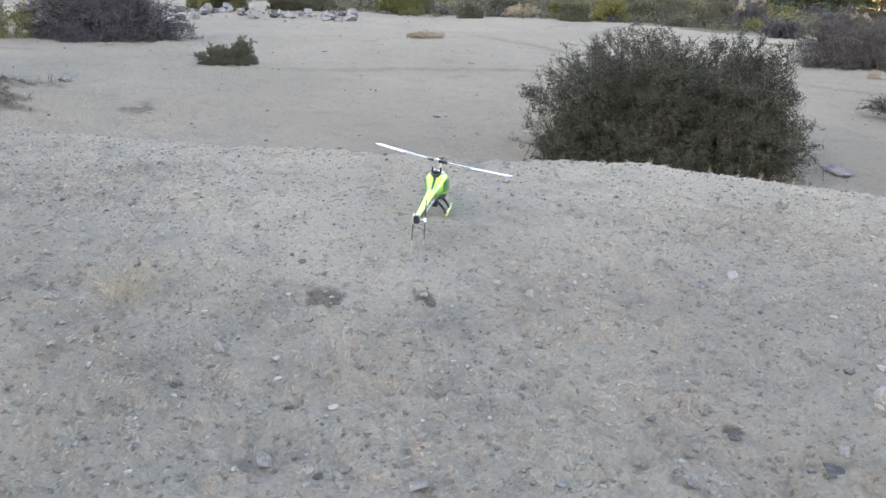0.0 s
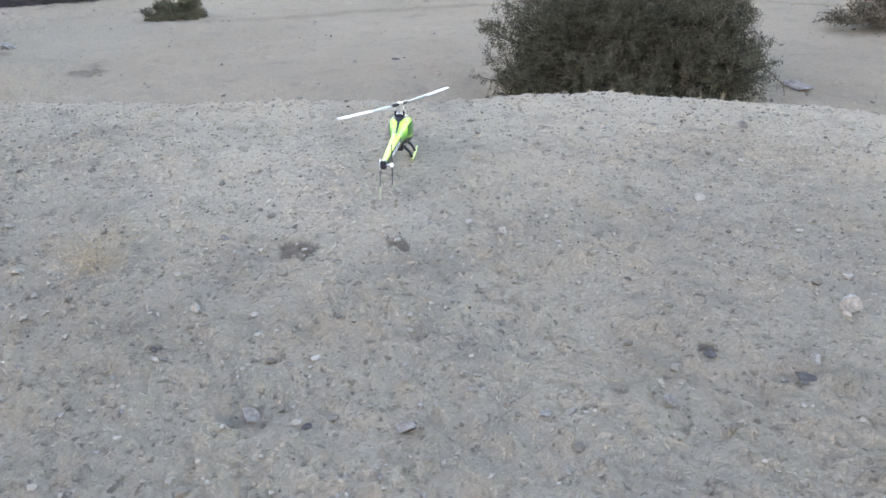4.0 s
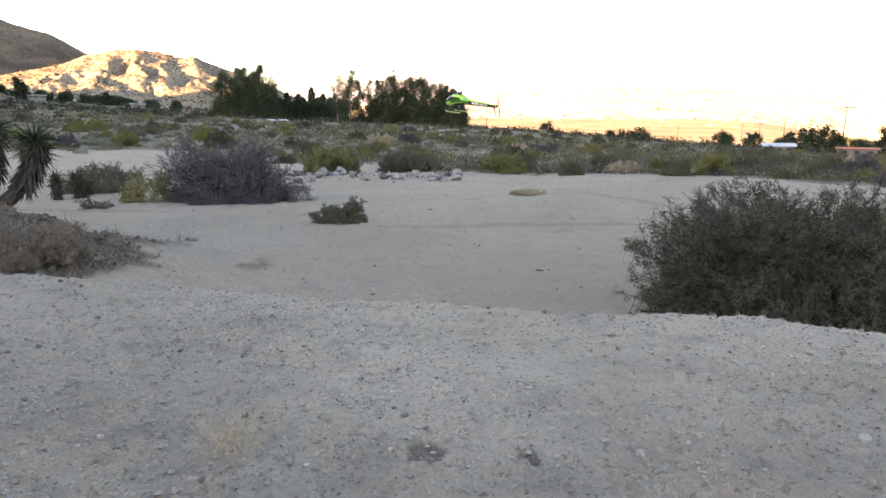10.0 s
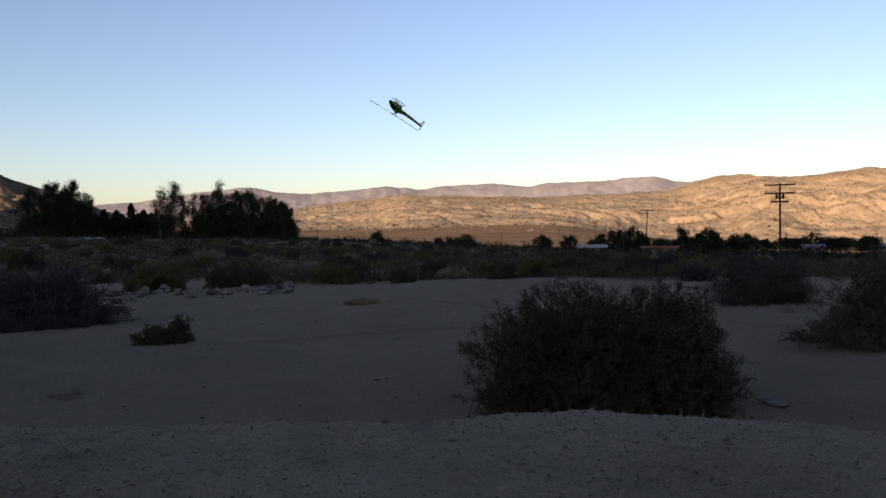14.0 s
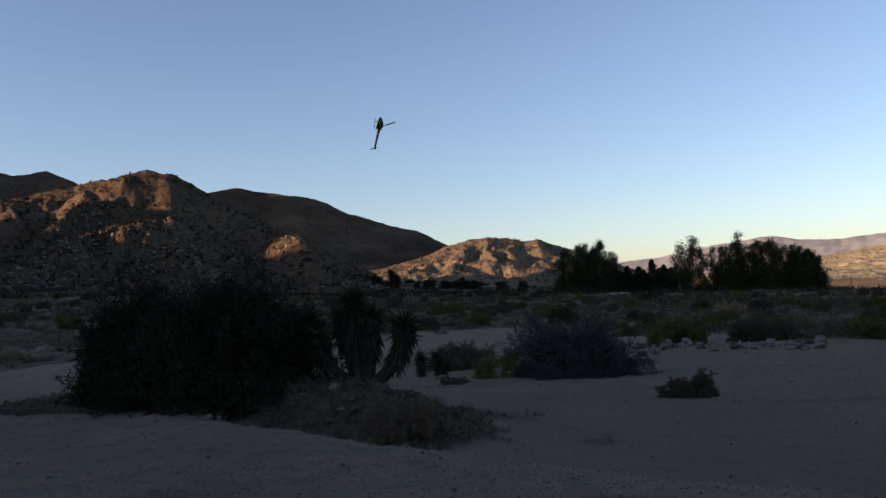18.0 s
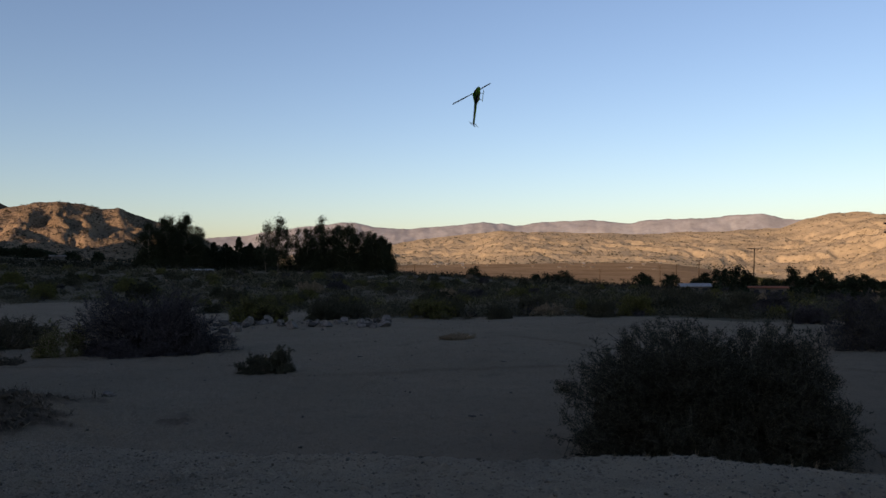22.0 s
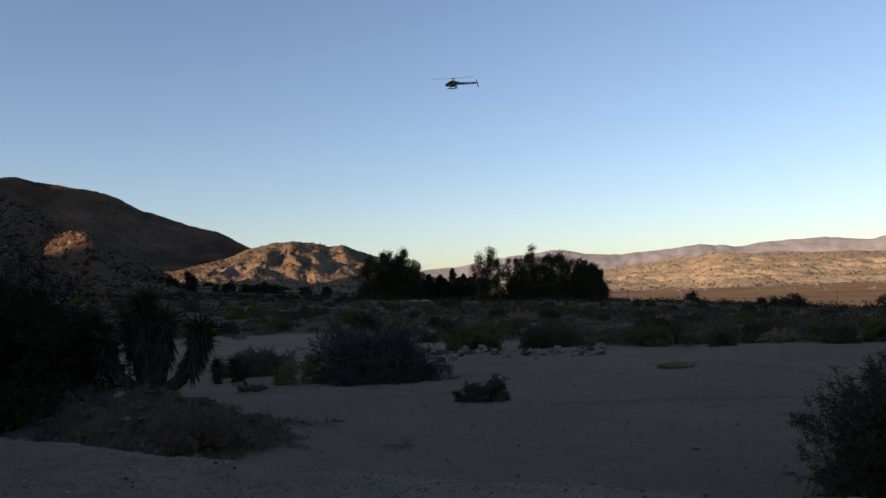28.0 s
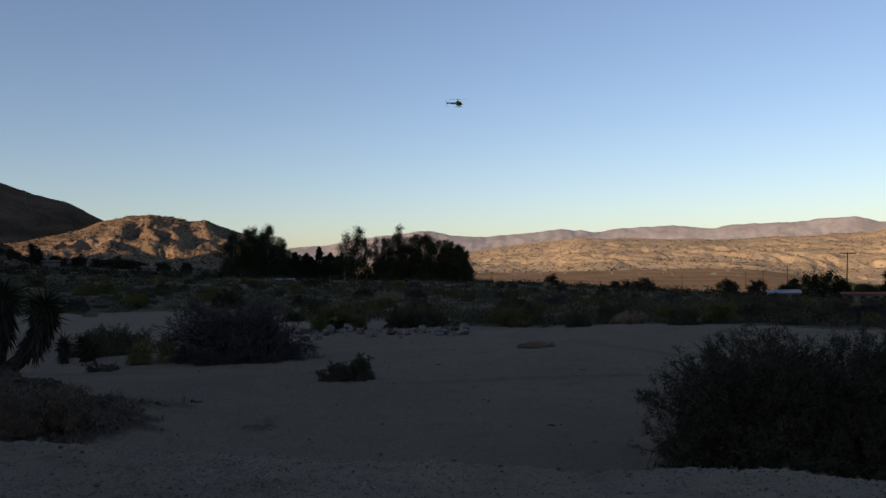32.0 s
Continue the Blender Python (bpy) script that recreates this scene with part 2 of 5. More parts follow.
CREST_X = (-40, -12.8, -9.0, -5.5, -3.0, -1.3, 0.43, 2.33, 3.6, 4.7, 6.5, 9.0, 20.0)
CREST_Y = (20, 10.5, 10.5, 9.3, 8.3, 7.9, 7.15, 6.7, 6.2, 5.7, 4.6, 2.6, -6.0)


def bump_at(x, y, cx, cy, sx, sy, h, turn=0.0):
    c, s = math.cos(radians(turn)), math.sin(radians(turn))
    u, v = (x - cx) * c + (y - cy) * s, -(x - cx) * s + (y - cy) * c
    return h * np.exp(-0.5 * ((u / sx) ** 2 + (v / sy) ** 2))


def berm_mask(x, y):
    """Where the brown dirt bank lies over the pale sand."""
    m = bump_at(x, y, -6.7, 12.0, 1.9, 1.4, 1.0, -20) + bump_at(x, y, -10.5, 13.2, 3.6, 1.9, 1.0, -15) + bump_at(x, y, -15.5, 15.8, 3.8, 2.0, 1.0, -20)
    m = m + 0.3 * bump_at(x, y, -4.6, 14.6, 1.7, 0.5, 1.0, 5) + 0.25 * fbm(x * 0.9, y * 0.9, 4, 0.6)
    side = y - np.interp(x, CREST_X, CREST_Y) + 0.2 * fbm(x * 2, y * 2, 3)
    return smooth(0.25, 0.6, m) * smooth(0.15, 0.5, side)


# old footprints and scuffs: x, y, turn, length, depth
_fp = np.random.RandomState(77)
PRINTS = [(_r * math.sin(_a), _r * math.cos(_a), _fp.uniform(0, 180), _fp.uniform(0.05, 0.13), _fp.uniform(0.012, 0.035))
          for _r, _a in ((2.3 + 4.6 * _fp.rand(), radians(_fp.uniform(-40, 42))) for _ in range(46))]


# small burrows with dark turned soil: x, y, radius
DUG = [(0.135, 3.90, 0.105), (0.66, 3.84, 0.07), (1.75, 2.52, 0.05)]


def dug_mask(x, y):
    """Where the soil has been turned up dark and loose."""
    m = 0.0 * x
    for cx, cy, rad in DUG:
        d = np.hypot(x - cx, (y - cy) * 0.8) / rad + 0.35 * vnoise(x * 22 + cx, y * 22)
        m = np.maximum(m, 1 - smooth(0.75, 1.15, d))
    return m


def ground_z(x, y, fine=True):
    x, y = np.asarray(x, float), np.asarray(y, float)
    r = np.hypot(x, y)
    side = y - np.interp(x, CREST_X, CREST_Y) + 0.25 * vnoise(x * 0.7, y * 0.7)
    top = 0.05 * fbm(x * 0.25, y * 0.25, 3) * smooth(1.0, 4.0, r)
    top = top + 0.13 * smooth(-3, -9, x) * smooth(4, 9, y)
    top = top + bump_at(x, y, 0.85, 4.9, 0.7, 0.55, 0.062)
    pad = -0.62 - 0.004 * np.clip(r - 10, 0, 30) - 0.012 * np.clip(r - 20, 0, 30) + 0.06 * fbm(x * 0.2 + 3, y * 0.2, 3)
    pad = pad + bump_at(x, y, 9.0, 33.0, 7.0, 2.0, 0.10, 8)
    pad = pad + bump_at(x, y, -6.4, 12.0, 1.7, 1.2, 0.8, -20) + bump_at(x, y, -10.3, 13.2, 2.8, 1.5, 0.62, -15) + bump_at(x, y, -15, 15.5, 3.5, 2, 0.4, -20)
    pad = pad + bump_at(x, y, -1.5, 33.5, 3.5, 1.2, 0.12) + bump_at(x, y, 13.5, 10.5, 2.5, 1.6, 0.28, 20)
    plain = -1.1 - 60 * np.tanh(0.055 * x / 60) * np.where(x < 0, np.abs(x) / (np.abs(x) + 30), 1.0) * smooth(20, 120, r) * (1 - smooth(450, 1500, r) * (1 - smooth(22, 33, np.degrees(np.arctan2(x, y))))) + 0.5 * fbm(x * 0.03, y * 0.03, 3) * smooth(40, 150, r)
    plain = plain - 6.0 * smooth(500, 2500, r) - 4.0 * smooth(190, 440, r) * smooth(0, 60, x) * (1 - smooth(450, 1500, r))
    low = pad + (plain - pad) * smooth(33, 75, r)
    z = top + (low - top) * smooth(-0.1, 2.0, side)
    z = z - 0.16 * np.exp(-((side - 0.7) / 0.5) ** 2) * smooth(-3.0, -5.0, x) * (1 - smooth(18, 30, r))
    if fine:
        dirt = berm_mask(x, y)
        z = z + 0.10 * dirt * np.clip(fbm(x * 2.6, y * 2.6, 5, 0.65) + 0.1, -0.2, 1.2)
        for px, py, turn, ln, dp in PRINTS:
            z = z + bump_at(x, y, px, py, ln, ln * 0.5, -dp, turn)
        z = z - 0.012 * dug_mask(x, y)
        near = (1 - smooth(20, 45, r)) * (1 - 0.8 * np.exp(-(((x - 0.95) ** 2 + (y - 5.24) ** 2) / 0.16) ** 2))
        clod = np.clip(fbm(x * 7, y * 7, 3, 0.6) - 0.25, 0, 1) * (0.3 + 0.7 * (1 - smooth(6, 10, r)))
        z = z + near * (0.022 * fbm(x * 1.8, y * 1.8, 4, 0.6) + 0.030 * clod + 0.012 * fbm(x * 16, y * 16, 3, 0.65))
        rest = np.exp(-(((x - 0.95) ** 2 + (y - 5.24) ** 2) / 0.16) ** 2)
        z = z + (0.055 - z) * rest
    return z


def sand_edge(az):
    """How far from the stand the bare sand reaches, by heading in degrees."""
    return 38.5 + 11 * smooth(1.0, -2.0, az) + 14 * smooth(-12.0, -16.0, az) - 10 * smooth(-44, -52, az)


def gz(x, y):
    return float(ground_z(np.array([x]), np.array([y]))[0])


def grid_mesh(name, x, y, z, material, closed=False):
    """A sheet from arrays of the same rows and columns."""
    rows, cols = x.shape
    me = bpy.data.meshes.new(name)
    v = np.stack([x, y, z], -1).reshape(-1, 3)
    i, j = np.meshgrid(np.arange(rows - 1), np.arange(cols if closed else cols - 1), indexing="ij")
    j2 = (j + 1) % cols
    f = np.stack([i * cols + j, (i + 1) * cols + j, (i + 1) * cols + j2, i * cols + j2], -1).reshape(-1, 4)
    me.from_pydata(v.tolist(), [], f.tolist())
    me.polygons.foreach_set("use_smooth", [True] * len(me.polygons))
    me.materials.append(material)
    me.update()
    return me


# finer towards the camera's side, coarse behind it
_az = np.radians(np.concatenate([np.linspace(-58, 58, 720), np.linspace(58, 302, 120)[1:-1]]))
_r = np.concatenate([[0.0, 0.2], np.geomspace(0.5, 1.8, 40), np.geomspace(1.8, 9.0, 330)[1:], np.geomspace(9.0, 60, 230)[1:], np.geomspace(60, 4900, 70)[1:]])
_A, _R = np.meshgrid(_az, _r)
_X, _Y = _R * np.sin(_A), _R * np.cos(_A)
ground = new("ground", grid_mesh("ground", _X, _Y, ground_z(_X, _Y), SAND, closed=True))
ground.data.materials.append(SCRUB_SOIL)
ground.data.materials.append(VALLEY)
_mid = _R * (1 + 0.10 * fbm(_X * 0.12, _Y * 0.12, 4))
_slot = np.where(_R > 430, 2, np.where(_mid > sand_edge(np.degrees(np.where(_A > np.pi, _A - 2 * np.pi, _A))), 1, 0))[:-1].reshape(-1)
ground.data.polygons.foreach_set("material_index", _slot.astype(np.int32))
def wheel_marks(x, y):
    """Faint old ruts that swing over the flat, drawn as darker colour without relief."""
    m = 0.0 * x
    for cx, cy, rad in ((-9.0, 20.0, 16.5), (-9.0, 20.0, 18.1), (22.0, 24.0, 12.0), (22.0, 24.0, 13.6), (3.0, 60.0, 41.0), (3.0, 60.0, 42.5)):
        d = np.abs(np.hypot(x - cx, y - cy) - rad + 0.3 * vnoise(x * 0.3, y * 0.3))
        m = np.maximum(m, np.exp(-(d / 0.2) ** 2) * smooth(-0.5, 0.5, vnoise(x * 0.25 + rad, y * 0.25)))
    side = y - np.interp(x, CREST_X, CREST_Y)
    return m * smooth(1.0, 2.5, side)


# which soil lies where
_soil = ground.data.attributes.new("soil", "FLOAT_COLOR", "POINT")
_flat_sand = smooth(0.2, 2.2, _Y - np.interp(_X, CREST_X, CREST_Y) + 0.8 * fbm(_X * 0.5, _Y * 0.5, 4))
_mask = np.stack([_flat_sand, np.maximum(berm_mask(_X, _Y), 0.8 * dug_mask(_X, _Y)), wheel_marks(_X, _Y), 0 * _X + 1], -1)
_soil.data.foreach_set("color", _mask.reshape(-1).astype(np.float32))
# attribute dry holds painted light: a brighter band along the crest
_crest_light = ground.data.attributes.new("dry", "FLOAT", "POINT")
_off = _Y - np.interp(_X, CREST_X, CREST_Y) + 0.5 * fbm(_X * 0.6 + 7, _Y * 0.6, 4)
_crest_light.data.foreach_set("value", (smooth(-4.2, -1.2, _off) * (1 - smooth(0.3, 1.6, _off)) * smooth(-3.5, 0.0, _X)).reshape(-1).astype(np.float32))
tagged(ground, "pale sandy desert ground with gravel and footprints", "ground", kind="structure")


# ---- hills and mountains ----
SHEETS = {}


def ridge(name, label, mat, dist, depth, az, el, foot, rough, seed, steps=(220, 60), back=0.7, spurs=(), cut=0.42, jag=0.06):
    """A range at a distance, its crest through a few heights, its flanks cut by gullies."""
    a = np.radians(np.linspace(az[0], az[-1], steps[0]))
    k = np.linspace(-1, 1, steps[1])
    A, K = np.meshgrid(a, k)
    deg = np.degrees(A)
    crest = np.interp(deg, az, el) + jag * fbm(deg * 0.5 + seed, 0 * deg + 3.1 * seed, 4, 0.5)
    D = dist + 0.12 * depth * fbm(deg * 0.12 + seed, 0 * deg + seed, 3)
    R = D + np.where(K < 0, K * depth, K * depth * back)
    X, Y = R * np.sin(A), R * np.cos(A)
    low = ground_z(X, Y, False) - 3
    high = EYE[2] + D * np.tan(np.radians(crest))
    w = np.abs(K)
    flank = (1 - w) ** 1.25 * (1 - 0.25 * (1 - w)) / 0.75
    gs = depth * cut
    gully = np.abs(fbm(X / gs + seed + 0.35 * fbm(X / gs, Y / gs, 2), Y / gs * 0.8 + seed, 6, 0.55))
    shape = flank - rough * gully * np.sin(np.pi * np.clip(w, 0, 1)) * 0.9
    Z = low + (high - low) * shape + (high - low) * rough * 0.09 * fbm(X / depth * 9 + seed, Y / depth * 9, 6, 0.62)
    for sa, sb, up, wide in spurs:
        line = sa + (sb - sa) * w
        Z = Z + up * np.exp(-((deg - line) / wide) ** 2) * np.sin(np.pi * np.clip(w * 1.1, 0, 1)) * (K < 0)
    SHEETS[name] = (X, Y, Z)
    ob = new(name, grid_mesh(name, X, Y, Z, mat))
    return tagged(ob, label, "mountain", kind="structure")


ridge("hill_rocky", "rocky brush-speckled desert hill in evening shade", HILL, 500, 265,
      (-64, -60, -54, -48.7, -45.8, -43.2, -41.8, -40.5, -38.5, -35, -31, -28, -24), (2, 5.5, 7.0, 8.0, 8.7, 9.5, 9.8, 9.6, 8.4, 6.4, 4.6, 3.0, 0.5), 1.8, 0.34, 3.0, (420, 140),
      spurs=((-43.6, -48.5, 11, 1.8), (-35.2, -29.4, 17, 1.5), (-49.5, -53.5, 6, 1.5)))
# crest left of -50 degrees is unseen, raised here to shade the hill
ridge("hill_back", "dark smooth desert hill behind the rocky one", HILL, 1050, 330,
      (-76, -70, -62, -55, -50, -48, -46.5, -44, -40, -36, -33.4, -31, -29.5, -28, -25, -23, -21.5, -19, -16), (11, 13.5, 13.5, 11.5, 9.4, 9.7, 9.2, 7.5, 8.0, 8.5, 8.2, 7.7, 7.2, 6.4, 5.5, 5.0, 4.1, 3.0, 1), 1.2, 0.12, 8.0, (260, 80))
ridge("hill_sunlit", "small rocky hill with its upper half in low sun", SUNLIT_HILL, 760, 190,
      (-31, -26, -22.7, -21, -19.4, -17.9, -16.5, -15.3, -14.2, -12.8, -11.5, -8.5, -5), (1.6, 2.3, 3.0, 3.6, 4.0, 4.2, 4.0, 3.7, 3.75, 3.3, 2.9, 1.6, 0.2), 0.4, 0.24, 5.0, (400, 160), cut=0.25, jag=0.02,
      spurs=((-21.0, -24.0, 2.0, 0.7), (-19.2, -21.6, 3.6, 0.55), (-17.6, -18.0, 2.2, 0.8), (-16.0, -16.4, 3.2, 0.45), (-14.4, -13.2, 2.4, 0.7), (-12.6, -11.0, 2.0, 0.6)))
ridge("mountain_near", "bare tan mountain range in low warm sun", RANGE, 2500, 1000,
      (-9, 0, 4.2, 7, 10, 12.6, 15.8, 19, 22.4, 25.3, 28, 31.3, 32.8, 34.4, 36.6, 39, 41, 43.7, 46, 49, 55, 70), (0.2, 0.7, 1.25, 1.7, 2.0, 2.2, 2.1, 1.95, 1.75, 1.88, 1.85, 2.0, 2.5, 2.9, 2.95, 2.7, 2.75, 3.1, 2.8, 2.4, 2.6, 2), -0.5, 0.16, 13.0, (1000, 260), cut=0.15, jag=0.04)
ridge("mountain_far", "distant mountain range along the horizon, haze put into its colour", FAR, 4200, 500,
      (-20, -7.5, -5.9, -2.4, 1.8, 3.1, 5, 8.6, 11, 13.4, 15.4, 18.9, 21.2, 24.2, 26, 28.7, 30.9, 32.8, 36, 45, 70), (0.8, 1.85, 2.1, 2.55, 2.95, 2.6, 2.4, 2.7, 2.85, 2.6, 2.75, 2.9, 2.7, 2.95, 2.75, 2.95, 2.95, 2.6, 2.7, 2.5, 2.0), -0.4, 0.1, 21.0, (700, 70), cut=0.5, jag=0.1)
# the ridge beside and behind the camera whose shade lies over the near ground
_saz = np.arange(-215.0, -59.0, 5.0)
_sel = np.degrees(np.arctan((71 - 22 * smooth(220, 330, 700 * np.sin(np.radians(_saz - SUN_AZ))) + (700 * np.cos(np.radians(_saz - SUN_AZ)) - 88) * math.tan(radians(SUN_EL))) / 700)) + 0.25 * np.sin(_saz * 0.9)
ridge("hill_shading", "high desert ridge beside the open ground", HILL, 700, 330,
      tuple(_saz), tuple(np.clip(_sel, 5.0, 14.0)), -0.5, 0.1, 31.0, (200, 40))


def on_sheet(name, n, rr, low=0.0, high=1.0):
    """Random places on a hill's near flank; low and high bound the share of the way up."""
    X, Y, Z = SHEETS[name]
    rows, cols = X.shape
    i = rr.uniform(low * rows / 2, high * rows / 2, n)
    j = rr.uniform(0, cols - 1.001, n)
    a, b_ = i.astype(int), j.astype(int)
    u, v = i - a, j - b_
    return [(G[a, b_] * (1 - u) + G[a + 1, b_] * u) * (1 - v) + (G[a, b_ + 1] * (1 - u) + G[a + 1, b_ + 1] * u) * v for G in (X, Y, Z)]


_g = (1 + 5 ** 0.5) / 2
ICO = np.array([(-1, _g, 0), (1, _g, 0), (-1, -_g, 0), (1, -_g, 0), (0, -1, _g), (0, 1, _g), (0, -1, -_g), (0, 1, -_g), (_g, 0, -1), (_g, 0, 1), (-_g, 0, -1), (-_g, 0, 1)]) / 1.902
ICO_FACES = np.array([(0, 11, 5), (0, 5, 1), (0, 1, 7), (0, 7, 10), (0, 10, 11), (1, 5, 9), (5, 11, 4), (11, 10, 2), (10, 7, 6), (7, 1, 8),
                      (3, 9, 4), (3, 4, 2), (3, 2, 6), (3, 6, 8), (3, 8, 9), (4, 9, 5), (2, 4, 11), (6, 2, 10), (8, 6, 7), (9, 8, 1)])


def chips(x, y, z, s, rr, tall=0.6):
    """Worn uneven stones of twenty faces, each turned and squashed in its own way."""
    n = len(x)
    v = ICO[None] * (1 + 0.22 * rr.normal(size=(n, 12, 1))) * rr.uniform(0.6, 1.25, (n, 1, 3)) * np.array([1, 1, tall])
    g = rr.uniform(0, 6.3, n)
    vx = v[..., 0] * np.cos(g)[:, None] - v[..., 1] * np.sin(g)[:, None]
    vy = v[..., 0] * np.sin(g)[:, None] + v[..., 1] * np.cos(g)[:, None]
    v = np.stack([vx, vy, v[..., 2]], -1) * s[:, None, None] * 0.5 + np.stack([x, y, z + s * 0.1], -1)[:, None]
    return v.reshape(-1, 3).tolist(), (ICO_FACES[None] + 12 * np.arange(n)[:, None, None]).reshape(-1, 3).tolist()


def hill_rocks(sheet, n, s0, s1, seed, label, low=0.0, high=1.0, patch=0.02):
    rr = np.random.RandomState(seed)
    x, y, z = on_sheet(sheet, n, rr, low, high)
    keep = fbm(x * patch, y * patch, 3) > rr.uniform(-0.9, 0.7, n)
    x, y, z = x[keep], y[keep], z[keep]
    v, f = chips(x, y, z, s0 + (s1 - s0) * rr.rand(len(x)) ** 2.5, rr, 0.8)
    me = bpy.data.meshes.new("boulders")
    me.from_pydata(v, [], f)
    me.materials.append(BOULDER)
    tagged(new("boulders", me), label, "rocks", kind="stuff")


def hill_brush(sheet, n, size, seed, label, low=0.0, high=1.0):
    """Low dark shrubs dotted over a hillside."""
    rr = np.random.RandomState(seed)
    x, y, z = on_sheet(sheet, n, rr, low, high)
    s = size * rr.uniform(0.5, 1.4, n)
    q = rr.normal(size=(n, 12, 3)) * np.array([0.5, 0.5, 0.32])
    q[..., 2] = np.abs(q[..., 2])
    p = q * s[:, None, None] + np.stack([x, y, z], -1)[:, None]
    v, f = leaves(p.reshape(-1, 3), size * 0.75, rr, 0.8, 0.3, True)
    me = bpy.data.meshes.new("hill_brush")
    me.from_pydata(v, [], f)
    me.materials.append(OLIVE)
    tagged(new("hill_brush", me), label, "scrub", kind="stuff")


# ---- building blocks ----
def part(name, data, mat, parent, label="", smooth_faces=False):
    """One mesh object under a thing or a part, from a bmesh, a mesh or (verts, faces)."""
    if isinstance(data, tuple):
        me = bpy.data.meshes.new(name)
        me.from_pydata(data[0], [], data[1])
    elif isinstance(data, bmesh.types.BMesh):
        me = bpy.data.meshes.new(name)
        data.to_mesh(me)
        data.free()
    else:
        me = data
    if mat and not me.materials:
        me.materials.append(mat)
    if smooth_faces:
        me.polygons.foreach_set("use_smooth", [True] * len(me.polygons))
    ob = new(name, me)
    ob.parent = parent
    return tagged(ob, label) if label else ob


def thing(name, m, label, category, group="", kind=""):
    ob = new(name)
    ob.empty_display_size = 0.2
    ob.matrix_basis = m
    return tagged(ob, label, category, group, kind)


def polar(az, r):
    return r * math.sin(radians(az)), r * math.cos(radians(az))


def spot(az, r, sink=0.0, turn=0.0):
    """A pose on the ground at a heading and a distance from the camera's stand."""
    x, y = polar(az, r)
    return pose(x, y, gz(x, y) - sink, 0, 0, turn)


def sticks(segs, sides=3):
    """Tapered rods: each (start, end, radius, radius)."""
    v, f = [], []
    for a, b, ra, rb in segs:
        d = (b - a)
        if d.length < 1e-6:
            continue
        d.normalize()
        u = d.cross(Vector((0.31, 0.17, 0.93))).normalized()
        w = d.cross(u)
        n = len(v)
        for p, r in ((a, ra), (b, rb)):
            for k in range(sides):
                g = 2 * math.pi * k / sides
                v.append(p + r * (math.cos(g) * u + math.sin(g) * w))
        for k in range(sides):
            k2 = (k + 1) % sides
            f.append((n + k, n + k2, n + sides + k2, n + sides + k))
        f.append(tuple(n + sides + k for k in range(sides)))
    return [tuple(p) for p in v], f


def tube(points, radii, sides=8):
    """One bent tapering rod through points."""
    v, f = [], []
    for k, (p, r) in enumerate(zip(points, radii)):
        d = (points[min(k + 1, len(points) - 1)] - points[max(k - 1, 0)]).normalized()
        u = d.cross(Vector((0.31, 0.93, 0.17))).normalized()
        w = d.cross(u)
        v += [tuple(p + r * (math.cos(2 * math.pi * j / sides) * u + math.sin(2 * math.pi * j / sides) * w)) for j in range(sides)]
    for k in range(len(points) - 1):
        f += [(k * sides + j, k * sides + (j + 1) % sides, (k + 1) * sides + (j + 1) % sides, (k + 1) * sides + j) for j in range(sides)]
    n = (len(points) - 1) * sides
    f += [tuple(range(sides))[::-1], tuple(n + j for j in range(sides))]
    return v, f


def box(cx, cy, cz, sx, sy, sz, bevel=0.0):
    bm = bmesh.new()
    bmesh.ops.create_cube(bm, size=1, matrix=Matrix.Translation((cx, cy, cz)) @ Matrix.Diagonal((sx, sy, sz, 1)))
    if bevel:
        bmesh.ops.bevel(bm, geom=bm.edges[:], offset=bevel, segments=2, affect="EDGES")
    return bm


def leaves(points, size, rnd, aspect=0.45, up=0.0, spread_out=False):
    """Small pointed leaves at points, each a folded pair of triangles."""
    n = len(points)
    p = np.array([tuple(q) for q in points])
    a = rnd.normal(size=(n, 3))
    a[:, 2] += up
    a /= np.linalg.norm(a, axis=1)[:, None]
    b = np.cross(a, rnd.normal(size=(n, 3)))
    b /= np.linalg.norm(b, axis=1)[:, None] + 1e-9
    if spread_out:
        nrm = rnd.normal(size=(n, 3)) * 0.55
        nrm[:, 2] += 0.9
        nrm /= np.linalg.norm(nrm, axis=1)[:, None]
        a = a - nrm * np.sum(a * nrm, axis=1)[:, None]
        a /= np.linalg.norm(a, axis=1)[:, None] + 1e-9
        b = np.cross(nrm, a)
    s = (size * rnd.uniform(0.6, 1.3, n))[:, None]
    c = np.cross(a, b) * s * 0.12
    v = np.stack([p, p + a * s * 0.5 + b * s * aspect * 0.5 + c, p + a * s, p + a * s * 0.5 - b * s * aspect * 0.5 + c], 1).reshape(-1, 3)
    f = np.arange(4 * n).reshape(n, 4)
    return v.tolist(), f.tolist()


